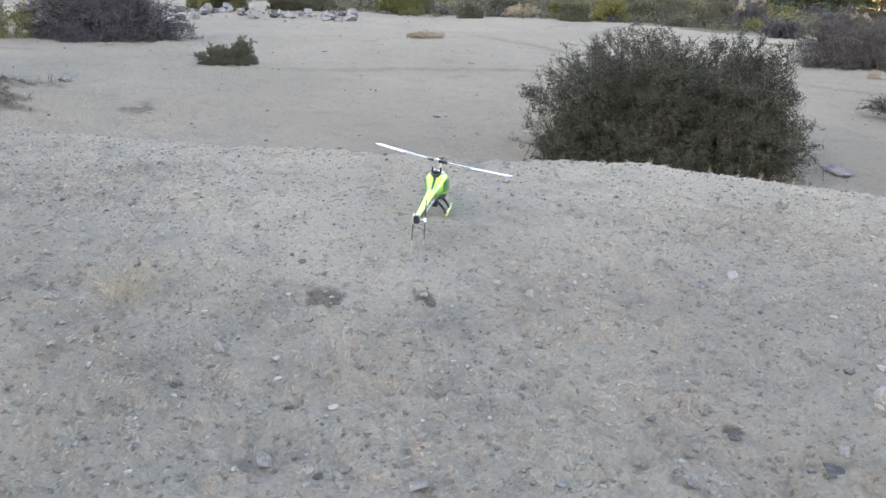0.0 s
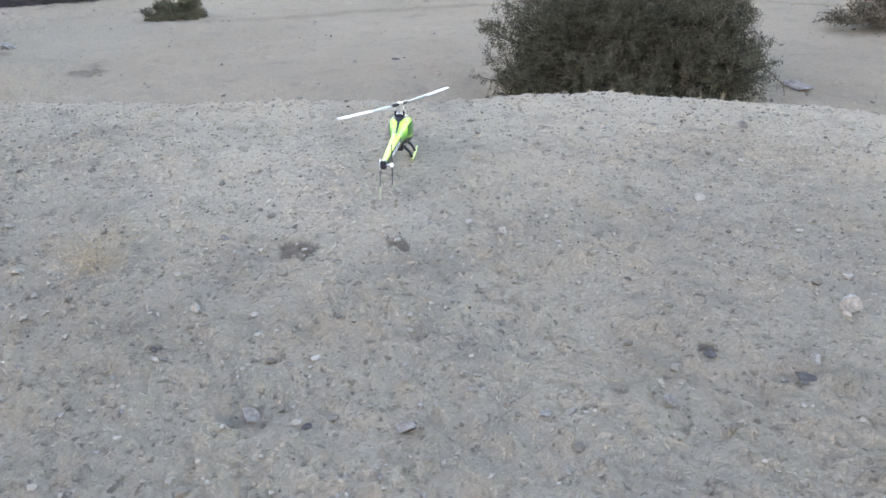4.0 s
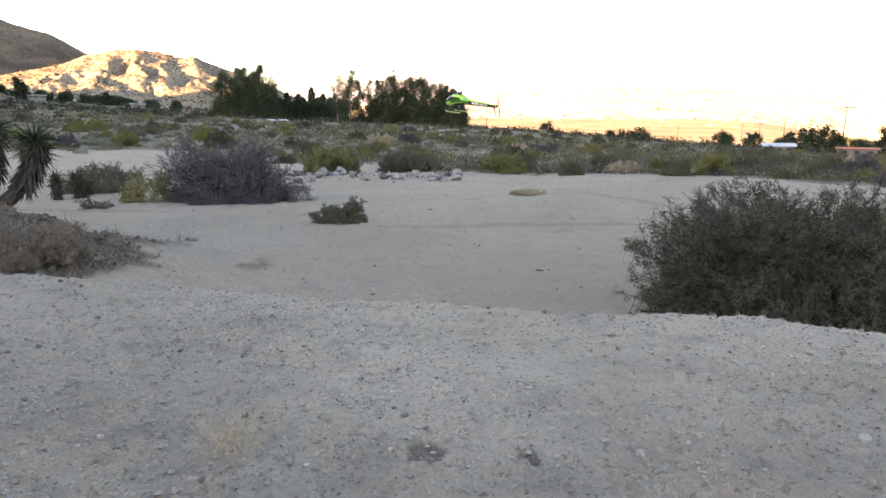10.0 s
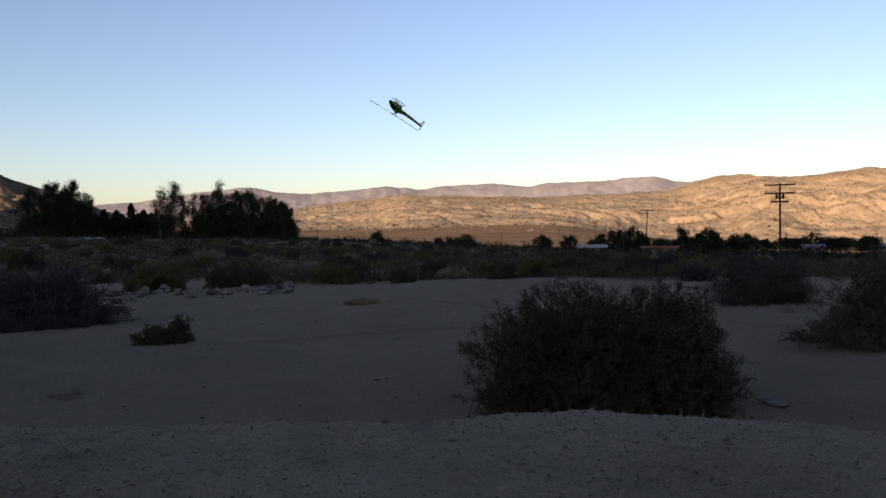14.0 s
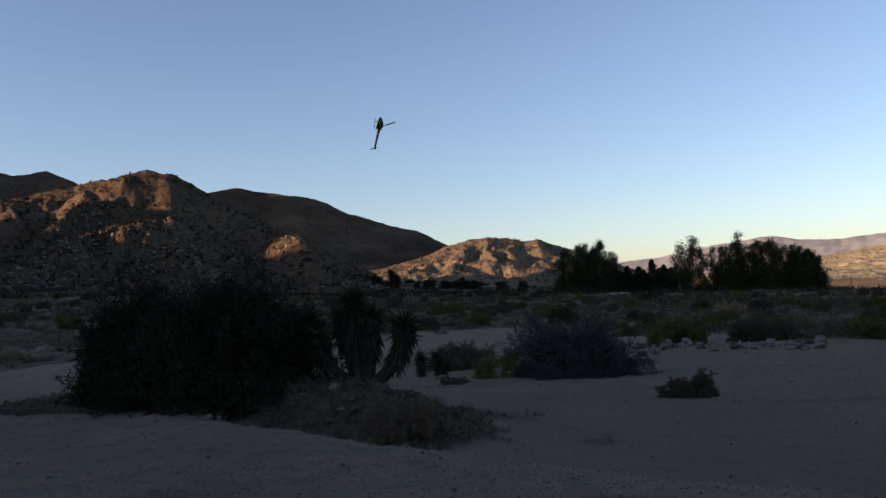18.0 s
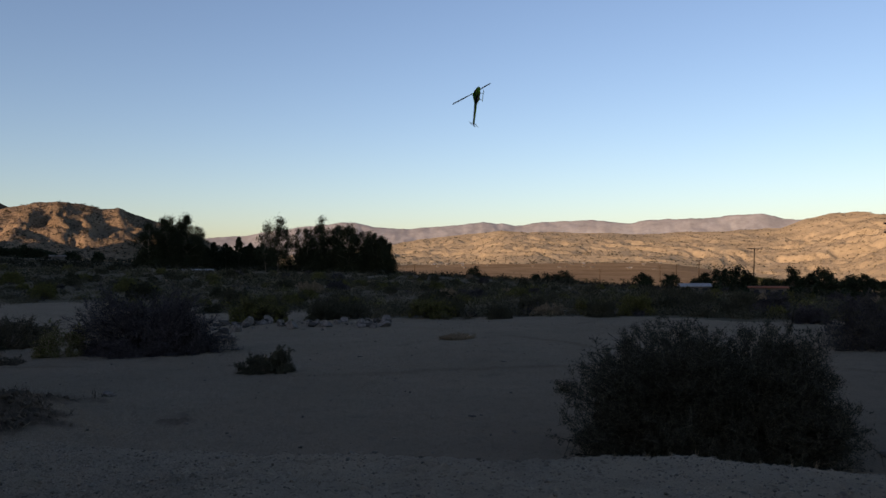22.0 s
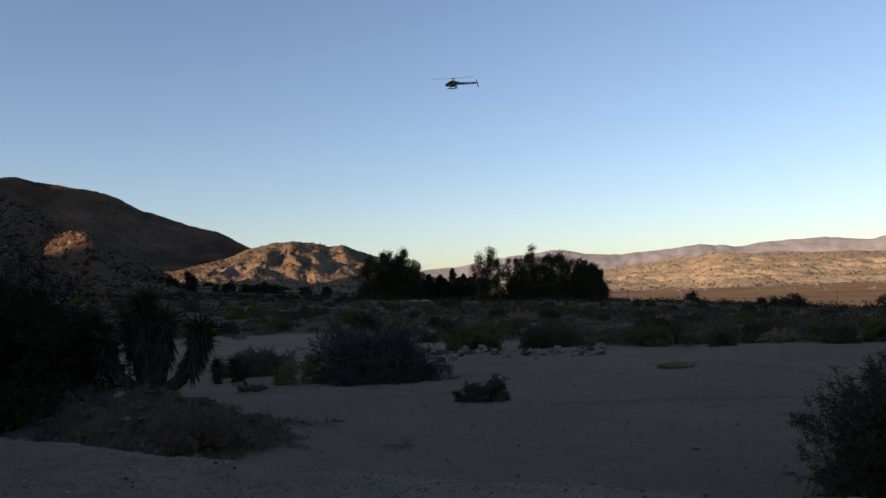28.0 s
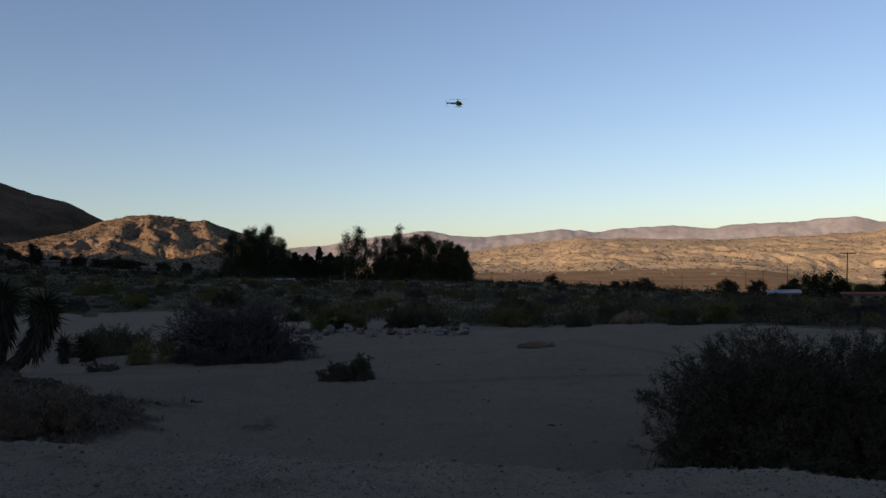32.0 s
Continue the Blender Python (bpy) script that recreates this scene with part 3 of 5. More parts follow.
def bush_parts(ob, w, h, d, seed, twig, leaf, stems=50, fork=5, leaf_n=7, leaf_size=0.05, thick=0.008, twig_r=0.0022, fuzz=1.0, lean=0.0, narrow=0.45, off=0.0, clumps=14, spray=None, full=2.4):
    """A shrub of stems that fork twice into twigs with small leaves."""
    rnd = np.random.RandomState(seed)
    segs, pts, fine = [], [], []
    knots = [(rnd.uniform(0, 2 * math.pi), rnd.uniform(-0.1, 1.0), rnd.uniform(0.88, 1.12)) for _ in range(clumps)]
    half = Vector((w / 2, d / 2, h))
    for s in range(stems):
        az, up, far = knots[rnd.randint(clumps)] if rnd.rand() < 0.7 else (rnd.uniform(0, 2 * math.pi), rnd.uniform(-0.12, 1.0), 1.0)
        az, up = az + rnd.normal() * 0.18 / max(0.35, 1 - abs(up)), up + rnd.normal() * 0.085
        t = min(0.96 - 0.1 * rnd.rand(), max(0.0, up))
        flat = (1 - t ** full) ** (1 / full)
        lump = 0.86 + 0.16 * math.sin(3 * az + seed) * math.cos(4 * t + seed) + 0.08 * math.sin(7 * az + 2 * seed)
        tip = Vector((math.cos(az) * flat * half.x, math.sin(az) * flat * half.y, max(0.03, t) * half.z * (1 - 0.12 * flat))) * rnd.uniform(0.55, 1.0) ** 0.5 * lump * far
        tip.x += lean * tip.z + off
        root = Vector((off + (tip.x - off) * 0.12 + rnd.normal() * w * 0.03, tip.y * 0.12 + rnd.normal() * d * 0.03, -0.05))
        bend = root.lerp(tip, 0.5) + Vector((rnd.normal(), rnd.normal(), abs(rnd.normal()) + 0.3)) * h * 0.06
        segs += [(root, bend, thick, thick * 0.65), (bend, tip, thick * 0.65, thick * 0.3)]
        for k in range(fork):
            q = rnd.uniform(0.3, 1.0)
            a = bend.lerp(tip, (q - 0.3) / 0.7)
            out = (tip - root).normalized() + Vector(rnd.normal(size=3)) * 0.75
            b = a + out.normalized() * h * rnd.uniform(0.12, 0.26) * fuzz
            if b.z < 0.02:
                b.z = 0.02 + 0.05 * rnd.rand()
            segs.append((a, b, thick * 0.4, twig_r))
            for j in range(fork):
                c = a.lerp(b, rnd.uniform(0.25, 1.0))
                e = c + ((b - a).normalized() + Vector(rnd.normal(size=3)) * 0.8).normalized() * h * rnd.uniform(0.04, 0.11) * fuzz
                if e.z < 0.01:
                    continue
                fine.append((c, e, twig_r * 1.3, twig_r * 0.5))
                pts += [c.lerp(e, rnd.uniform(0.1, 1.05)) + Vector(rnd.normal(size=3)) * leaf_size * 0.3 for _ in range(leaf_n)]
    if len(fine) < 1500:
        segs += fine
    else:
        part("spray", sticks(fine), spray or twig, ob, "fine outer twigs")
    part("twig_mass", sticks(segs), twig, ob)
    if pts:
        part("foliage", leaves(pts, leaf_size, rnd, narrow), leaf, ob)
    return ob


def stone_mesh(name, seed, mat, flat=0.6, detail=2, rough=0.28):
    bm = bmesh.new()
    bmesh.ops.create_icosphere(bm, subdivisions=detail, radius=0.5)
    rnd = np.random.RandomState(seed)
    cuts = [(Vector(rnd.normal(size=3)).normalized(), rnd.uniform(0.20, 0.40)) for _ in range(10)]
    for v in bm.verts:
        for nrm, dist in cuts:
            over = v.co.dot(nrm) - dist
            if over > 0:
                v.co -= nrm * over
        v.co *= 1 + rough * 0.4 * noise.noise(v.co * 3.0 + Vector((seed, 0, 0)))
        v.co.z *= flat
    me = bpy.data.meshes.new(name)
    bm.to_mesh(me)
    bm.free()
    me.materials.append(mat)
    return me


# ---- boulders and brush on the hills ----
hill_rocks("hill_rocky", 14000, 0.6, 2.0, 150, "pale boulders strewn over the rocky hill", 0.02, 0.6)
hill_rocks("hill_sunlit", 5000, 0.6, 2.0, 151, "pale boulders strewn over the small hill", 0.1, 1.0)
hill_brush("hill_rocky", 2600, 1.3, 152, "dark low brush dotted over the rocky hill", 0.05, 0.98)
hill_brush("hill_sunlit", 1200, 1.3, 153, "dark low brush dotted over the small hill", 0.05, 1.0)
hill_brush("mountain_near", 5000, 2.4, 154, "dark brush dotted over the tan mountain", 0.0, 1.0)


# ---- bushes and yuccas of the open ground ----
b = thing("desert_bush", spot(27.0, 10.3, 0.03), "large rounded olive-grey desert bush behind the crest", "bush")
bush_parts(b, 3.8, 2.15, 3.0, 11, DARK_TWIG, GREY_GREEN, stems=640, fork=9, leaf_n=6, leaf_size=0.038, thick=0.010, twig_r=0.0023, narrow=0.22, clumps=70, spray=PALE_SPRAY, fuzz=0.62, full=3.0)
b = thing("desert_bush", spot(-38.8, 15.8, 0.03), "tall dark spreading bush on the dirt berm", "bush")
bush_parts(b, 5.7, 2.75, 3.8, 12, DARK_TWIG, OLIVE, stems=420, fork=8, leaf_n=8, leaf_size=0.08, thick=0.018, twig_r=0.0035, narrow=0.3, clumps=30)
b = thing("smoke_bush", spot(-12.2, 23.6, 0.03), "purple-grey dry thorny bush on the sand", "bush")
bush_parts(b, 4.4, 2.25, 3.2, 13, DARK_TWIG, GREY_LEAF, stems=380, fork=8, leaf_n=4, leaf_size=0.05, thick=0.012, twig_r=0.0042, narrow=0.2, clumps=44, spray=LILAC_SPRAY, fuzz=0.75, full=2.8)
b = thing("small_bush", spot(-4.6, 18.2, 0.02), "small low olive bush alone on the sand", "bush")
bush_parts(b, 1.3, 0.55, 1.0, 14, TWIG, SAGE, stems=150, fork=7, leaf_n=4, leaf_size=0.03, thick=0.006, twig_r=0.0024, fuzz=0.8)
bush_parts(b, 0.5, 0.78, 0.45, 15, TWIG, SAGE, stems=70, fork=7, leaf_n=4, leaf_size=0.03, thick=0.006, twig_r=0.0024, fuzz=0.7, lean=0.15, off=0.33)
b = thing("tumbleweed", spot(-24.6, 11.9, 0.03), "low brown dry brush at the foot of the berm", "bush")
bush_parts(b, 1.5, 0.66, 1.1, 16, DRY_GRASS, DRY_GRASS, stems=170, fork=8, leaf_n=2, leaf_size=0.05, thick=0.005, twig_r=0.0026, narrow=0.12)
b = thing("tumbleweed", spot(-33.5, 14.2, 0.03), "low brown dry brush on the berm", "bush")
bush_parts(b, 2.0, 0.34, 1.2, 17, DRY_GRASS, TWIG, stems=130, fork=7, leaf_n=2, leaf_size=0.04, thick=0.006, twig_r=0.0028, narrow=0.15)
b = thing("grey_brush", spot(-20.6, 27.6, 0.03), "grey dry brush on the sand", "bush")
bush_parts(b, 3.2, 1.15, 1.6, 18, TWIG, KHAKI, stems=150, fork=7, leaf_n=2, leaf_size=0.05, thick=0.008, twig_r=0.004)
b = thing("yellow_bush", spot(-17.6, 24.0, 0.03), "yellow-green brittle shrub beside the grey bush", "bush")
bush_parts(b, 1.5, 1.2, 1.2, 19, STRAW, YELLOW_LEAF, stems=60, fork=6, leaf_n=4, leaf_size=0.05, thick=0.008, twig_r=0.004)
b = thing("dark_shrub", spot(-21.0, 22.6, 0.03), "low dark shrub of fallen dead branches", "bush")
bush_parts(b, 1.5, 0.35, 0.8, 20, BARK, TWIG, stems=50, fork=5, leaf_n=1, leaf_size=0.05, thick=0.014, twig_r=0.005)
b = thing("desert_bush", spot(37.2, 24.5, 0.03), "rounded dark grey bush beside the sandy track", "bush")
bush_parts(b, 3.4, 1.75, 2.6, 21, TWIG, GREY_LEAF, stems=190, fork=7, leaf_n=3, leaf_size=0.05, thick=0.01, twig_r=0.004)
b = thing("straw_tuft", spot(38.9, 21.8, 0.02), "pale dry tuft in front of a dark bush", "bush")
bush_parts(b, 0.4, 0.32, 0.4, 22, STRAW, STRAW, stems=50, fork=3, leaf_n=1, leaf_size=0.03, thick=0.004, twig_r=0.003)
b = thing("brown_bush", spot(46.3, 16.8, 0.03), "wide brown dry bush beside the sandy track", "bush")
bush_parts(b, 5.0, 1.7, 2.8, 23, TWIG, TWIG, stems=300, fork=7, leaf_n=3, leaf_size=0.05, thick=0.01, twig_r=0.0035)
b = thing("brown_bush", spot(48.5, 11.6, 0.03), "low brown dry brush on a sandy rise", "bush")
bush_parts(b, 2.1, 0.55, 1.4, 24, DRY_GRASS, TWIG, stems=70, fork=6, leaf_n=2, leaf_size=0.035, thick=0.007, twig_r=0.003)
b = thing("low_tuft", spot(9.3, 26.2, 0.02), "flat grey tuft on the sandy rise", "bush")
bush_parts(b, 1.4, 0.26, 0.9, 25, STRAW, STRAW, stems=90, fork=5, leaf_n=3, leaf_size=0.05, thick=0.005, twig_r=0.003)
b = thing("yellow_bush", spot(-5.0, 36.5, 0.03), "yellow-green bush behind a row of stones", "bush")
bush_parts(b, 3.0, 1.5, 2.4, 26, TWIG, YELLOW_LEAF, stems=110, fork=6, leaf_n=4, leaf_size=0.07, thick=0.01, twig_r=0.005)
b = thing("sage_bush", spot(1.5, 40, 0.03), "grey-green sage bush on the plain", "bush")
bush_parts(b, 2.4, 1.2, 2.0, 27, TWIG, SAGE, stems=90, fork=6, leaf_n=4, leaf_size=0.07, thick=0.01, twig_r=0.005)
b = thing("yellow_bush", spot(7.4, 38, 0.03), "yellow-green bush behind the sandy rise", "bush")
bush_parts(b, 3.0, 1.2, 2.0, 28, TWIG, YELLOW_LEAF, stems=90, fork=6, leaf_n=4, leaf_size=0.07, thick=0.01, twig_r=0.005)
b = thing("yellow_bush", spot(18.8, 40, 0.03), "yellow-green bush behind the sandy rise", "bush")
bush_parts(b, 2.0, 1.1, 1.8, 29, TWIG, YELLOW_LEAF, stems=80, fork=6, leaf_n=4, leaf_size=0.07, thick=0.01, twig_r=0.005)


def blade_leaves(rows, rr):
    """Stiff folded pointed leaves: each (start, direction, length, half width)."""
    v, f = [], []
    for p, d, ln, wd in rows:
        side = d.cross(Vector(rr.normal(size=3))).normalized() * wd
        mid = p + d * ln * 0.5
        tip = p + d * ln + Vector((0, 0, -0.08 * ln))
        n = len(v)
        lift = d.cross(side).normalized() * wd * 0.35
        v += [p + side * 0.7, p - side * 0.7, mid + side, mid - side, tip, p + lift, mid + lift]
        f += [(n, n + 5, n + 6, n + 2), (n + 5, n + 1, n + 3, n + 6), (n + 2, n + 6, n + 4), (n + 6, n + 3, n + 4)]
    return [tuple(q) for q in v], f


def yucca(az, r, heads, seed, label, length=0.42):
    """Arms that curve up from one foot, each a shaggy sleeve of dead leaves under a rosette."""
    ob = thing("yucca", spot(az, r, 0.03), label, "yucca")
    for k, (x, y, z, n_live, n_dead, bare) in enumerate(heads):
        rr = np.random.RandomState(seed + k)
        foot, top = Vector((x * 0.12, y * 0.12, -0.08)), Vector((x, y, z))
        elbow = Vector((x * 1.05, y * 1.05, z * 0.38))

        def on_arm(t):
            return foot.lerp(elbow, t).lerp(elbow.lerp(top, t), t)

        def along(t):
            return ((elbow - foot) * (1 - t) + (top - elbow) * t).normalized()
        wide = 0.10 * min(1.0, z + 0.2)
        part("trunk", tube([on_arm(q / 8) for q in range(9)], [wide * (1.35 - 0.07 * q) for q in range(9)]), YUCCA_TRUNK, ob, "rough brown curved trunk")
        axis = along(1.0)
        u = axis.orthogonal().normalized()
        w = axis.cross(u)
        live, dead = [], []
        for _ in range(n_live):
            g, t = rr.uniform(0, 2 * math.pi), rr.uniform(-0.3, 1.0)
            d = (axis * t + (u * math.cos(g) + w * math.sin(g)) * math.sqrt(max(0.05, 1 - t * t * 0.8)) + Vector(rr.normal(size=3)) * 0.22).normalized()
            live.append((top + axis * rr.uniform(-0.22, 0.06), d, length * rr.uniform(0.5, 1.15), length * 0.028))
        for _ in range(n_dead):
            q = 1 - (1 - bare) * rr.rand() ** 1.4
            d0 = along(q)
            a0 = d0.orthogonal().normalized()
            g = rr.uniform(0, 2 * math.pi)
            out = a0 * math.cos(g) + d0.cross(a0) * math.sin(g)
            d = (out * rr.uniform(0.1, 0.7) - d0 * 0.7 + Vector(rr.normal(size=3)) * 0.25 + Vector((0, 0, -0.4))).normalized()
            dead.append((on_arm(q) + out * wide, d, length * rr.uniform(0.35, 0.75), length * 0.028))
        part("leaf_rosette", blade_leaves(live, rr), YUCCA_GREEN, ob, "stiff grey-green pointed leaves")
        part("dead_leaf_skirt", blade_leaves(dead, rr), YUCCA_DEAD, ob, "hanging dry grey leaves")
    return ob


yucca(-27.4, 14.2, [(-0.15, 0, 1.5, 420, 900, 0.45), (0.85, -0.05, 1.03, 340, 800, 0.4), (-0.75, -0.2, 0.85, 220, 400, 0.6), (-0.5, 0.3, 1.25, 300, 600, 0.6), (-1.2, 0.1, 1.15, 260, 500, 0.6), (0.15, 0.1, 1.2, 220, 500, 0.5)], 40,
      "branching yucca with dead leaf skirts on the berm", 0.42)
yucca(-23.3, 25.6, [(0.02, 0, 0.62, 220, 220, 0.2)], 50, "small single-headed yucca on the sand", 0.4)
yucca(-22.05, 25.6, [(0.02, 0, 0.6, 220, 220, 0.2), (0.26, 0.05, 0.34, 90, 80, 0.4)], 55, "small two-headed yucca on the sand", 0.4)

# dry grass tuft on the near ground and stubble along the crest
rnd = np.random.RandomState(60)


def grass_tuft(az, r, n, h, spread, seed, label):
    rr = np.random.RandomState(seed)
    ob = thing("grass_tuft", spot(az, r, 0.01), label, "grass", group="dry tufts")
    segs = []
    for k in range(n):
        p = Vector((rr.normal() * spread * 0.35, rr.normal() * spread * 0.35, 0))
        t = p + Vector((rr.normal() * spread * 0.6, rr.normal() * spread * 0.6, h * rr.uniform(0.3, 1.0)))
        segs += [(p, p.lerp(t, 0.55) + Vector((0, 0, h * 0.1)), 0.0008, 0.0007), (p.lerp(t, 0.55) + Vector((0, 0, h * 0.1)), t, 0.0007, 0.0003)]
    part("tuft_clump", sticks(segs), STRAW, ob)


grass_tuft(-12.6, 4.05, 150, 0.24, 0.2, 61, "thin dry straw tuft on bare ground")
for k in range(9):
    grass_tuft(20.5 + 1.9 * k + rnd.uniform(-0.5, 0.5), 7.55 + rnd.uniform(-0.1, 0.12), 26, rnd.uniform(0.06, 0.12), 0.02, 70 + k, "pale dry stubble along the crest")
for az_, r_ in ((-7, 7.2), (-1.5, 6.4), (16, 5.2), (29, 4.6), (-20, 7.8)):
    grass_tuft(az_, r_, 40, 0.05, 0.07, 90 + int(az_), "sparse yellow dry grass on bare ground")

# ---- stones ----
STONES = [stone_mesh("stone", 100 + k, ROCK, 0.62) for k in range(5)]
CHALKS = [stone_mesh("stone", 140 + k, CHALK, 0.75, 2, 0.35) for k in range(3)]
DARKS = [stone_mesh("stone", 120 + k, DARK_ROCK, 0.5, 3, 1.1) for k in range(3)]


def stone(az, r, size, mesh, label, turn=0.0, flat=1.0, group="loose stones", sink=0.3):
    x, y = polar(az, r)
    ob = new("stone", mesh)
    ob.location = (x, y, gz(x, y) + size * 0.3 * flat * (1 - 2 * sink))
    ob.rotation_euler = (0.1 * math.sin(turn), 0.1 * math.cos(turn), turn)
    ob.scale = (size, size * 0.8, size * flat)
    return tagged(ob, label, "stone", group=group)


for az_, r_, s_, f_ in ((-6.5, 3.33, 0.10, 1.1), (18.1, 4.05, 0.115, 1.1), (15.4, 4.22, 0.09, 1.0), (32.8, 4.8, 0.17, 0.9), (43.85, 3.67, 0.19, 1.15), (42.5, 3.05, 0.10, 1.0),
                        (0.3, 2.42, 0.065, 0.9), (11.1, 2.46, 0.06, 0.6), (-10.1, 3.0, 0.06, 0.7), (-23.2, 5.05, 0.07, 1.0), (33.1, 6.4, 0.09, 1.0), (38.5, 4.15, 0.06, 0.7)):
    stone(az_, r_, 0.72 * s_, CHALKS[int(abs(az_ * 7)) % 3], "pale angular stone on sandy ground", az_, f_, sink=0.12)
for az_, r_, s_, f_ in ((-3.7, 2.52, 0.105, 1.0), (9.7, 2.33, 0.10, 0.9), (32.5, 2.57, 0.085, 0.9), (30.7, 4.62, 0.09, 0.8), (35.0, 6.56, 0.13, 0.9), (-3.6, 4.1, 0.06, 1.0), (22.0, 2.4, 0.07, 0.5)):
    stone(az_, r_, s_, STONES[int(abs(az_ * 7)) % 5], "rough grey stone on sandy ground", az_, f_, sink=0.15)
for az_, r_, s_, f_ in ((42.6, 2.93, 0.13, 0.35), (35.0, 3.0, 0.10, 0.5), (1.0, 2.40, 0.06, 0.5), (-10, 3.1, 0.05, 0.6)):
    stone(az_, r_, s_, DARKS[int(abs(az_ * 5)) % 3], "flat dark stone half sunk in the ground", az_, f_, sink=0.0)
# dark stones stand in for shaded dents in the sandy flat
for az_, r_, s_ in ((10.2, 12.6, 0.17), (10.9, 12.8, 0.1), (12.5, 19.0, 0.2), (2.0, 21.0, 0.22)):
    stone(az_, r_, s_, DARKS[0], "flat dark stone in place of a shaded dent in the sandy flat", az_, 0.25, sink=0.2)
stone(-15.0, 15.7, 0.42, STONES[1], "flat pale rock lying on the sand", 1.0, 0.6)
stone(-31.6, 14.6, 0.4, STONES[2], "pale rock on the dirt berm", 0.5, 0.8)
stone(38.2, 11.0, 0.5, STONES[3], "pale rock beside the large bush", 2.0, 0.5)
stone(-5.9, 33.2, 0.75, STONES[0], "upright pale rock at the end of a row", 0.3, 1.3)
for k in range(95):
    az_ = rnd.uniform(-8.5, 4.5)
    stone(az_, 33.0 + rnd.normal() * 1.1 - 0.05 * az_, 0.16 + 0.55 * rnd.rand() ** 2, (STONES + DARKS)[k % 8], "broken pale stones piled in a row", rnd.uniform(0, 6), rnd.uniform(0.8, 1.3), group="row of broken stones")
for k in range(10):
    stone(rnd.uniform(-40, -25), rnd.uniform(12.4, 14.5), rnd.uniform(0.1, 0.28), STONES[k % 5], "small rock on the dirt berm", rnd.uniform(0, 6), 0.8, group="stones of the berm")
for k in range(110):
    r_ = 2.4 + 5.2 * rnd.rand() ** 0.7
    stone(rnd.uniform(-46, 50), r_, 0.02 + 0.035 * rnd.rand() ** 2, (STONES + STONES + DARKS[:1])[k % 11], "small stone on sandy ground", rnd.uniform(0, 6), 0.8)


def pebbles(name, n, r0, r1, s0, s1, seed, label):
    """Gravel: small flattened chips."""
    rr = np.random.RandomState(seed)
    az = np.radians(rr.uniform(-56, 58, n))
    r = np.sqrt(rr.uniform(r0 * r0, r1 * r1, n))
    x, y = r * np.sin(az), r * np.cos(az)
    clump = fbm(x * 0.6, y * 0.6, 3)
    keep = clump > rr.uniform(-1.2, 0.9, n)
    x, y = x[keep], y[keep]
    n = len(x)
    z = ground_z(x, y)
    s = s0 + (s1 - s0) * rr.rand(n) ** 3
    v, f = chips(x, y, z + 0.06 * s, s, rr, 0.6)
    me = bpy.data.meshes.new(name)
    me.from_pydata(v, [], f)
    me.materials.append(PEBBLE)
    tagged(new(name, me), label, "gravel", kind="stuff")


def berm_litter(name, n, seed, mat, label, grass):
    """Clods, or wisps of dry grass, over the dirt bank."""
    rr = np.random.RandomState(seed)
    x, y = rr.uniform(-20, -2.5, n), rr.uniform(9.5, 19, n)
    keep = berm_mask(x, y) > rr.uniform(0.2, 1.0, n)
    x, y = x[keep], y[keep]
    z, n = ground_z(x, y), int(keep.sum())
    if grass:
        p = (np.stack([x, y, z], -1)[:, None] + rr.normal(size=(n, 14, 3)) * np.array([0.07, 0.07, 0.0])).reshape(-1, 3)
        v, f = leaves(p, 0.16, rr, 0.06, 1.3)
    else:
        s = 0.012 + 0.07 * rr.rand(n) ** 3
        v, f = chips(x, y, z, 2 * s, rr, 0.7)
    me = bpy.data.meshes.new(name)
    me.from_pydata(v, [], f)
    me.materials.append(mat)
    tagged(new(name, me), label, "litter", kind="stuff")


berm_litter("dirt_clods", 6000, 140, DIRT, "brown clods over the dirt bank", False)
berm_litter("dry_grass", 1500, 141, DRY_GRASS, "wisps of brown dry grass over the dirt bank", True)
pebbles("gravel", 22000, 1.6, 9.5, 0.004, 0.026, 130, "fine pale gravel scattered on sandy ground")
pebbles("gravel", 5000, 1.9, 9.5, 0.014, 0.055, 132, "loose clods and stones on sandy ground")
pebbles("gravel", 9000, 3.6, 8.5, 0.008, 0.03, 133, "small stones and crumbs of earth along the crest")
pebbles("gravel", 4500, 9.0, 34.0, 0.012, 0.075, 131, "scattered pebbles on the sandy flat")

# ---- scrub of the plain ----
KINDS = [("sage_bush", "grey-green sage bush on the scrub plain", SAGE, TWIG), ("yellow_bush", "yellow-green shrub on the scrub plain", YELLOW_LEAF, TWIG),
         ("olive_bush", "dark olive creosote bush on the scrub plain", PLAIN_OLIVE, DARK_TWIG), ("dry_bush", "dry grey-brown shrub on the scrub plain", GREY_LEAF, GREY_TWIG),
         ("olive_bush", "low dark olive shrub on the scrub plain", PLAIN_OLIVE, TWIG), ("straw_bush", "pale straw-coloured shrub on the scrub plain", STRAW, STRAW)]
masters = []
for k, (n_, lab_, lf_, tw_) in enumerate(KINDS):
    o = thing(n_, pose(0, 0, 0), lab_, "bush", group="scrub of the plain")
    bush_parts(o, 2.2, 1.1 if k != 4 else 0.7, 2.0, 200 + k, tw_, lf_, stems=110, fork=5, leaf_n=8, leaf_size=0.07, thick=0.009, twig_r=0.004, narrow=0.4)
    masters.append(o)
placed = []
rnd = np.random.RandomState(210)
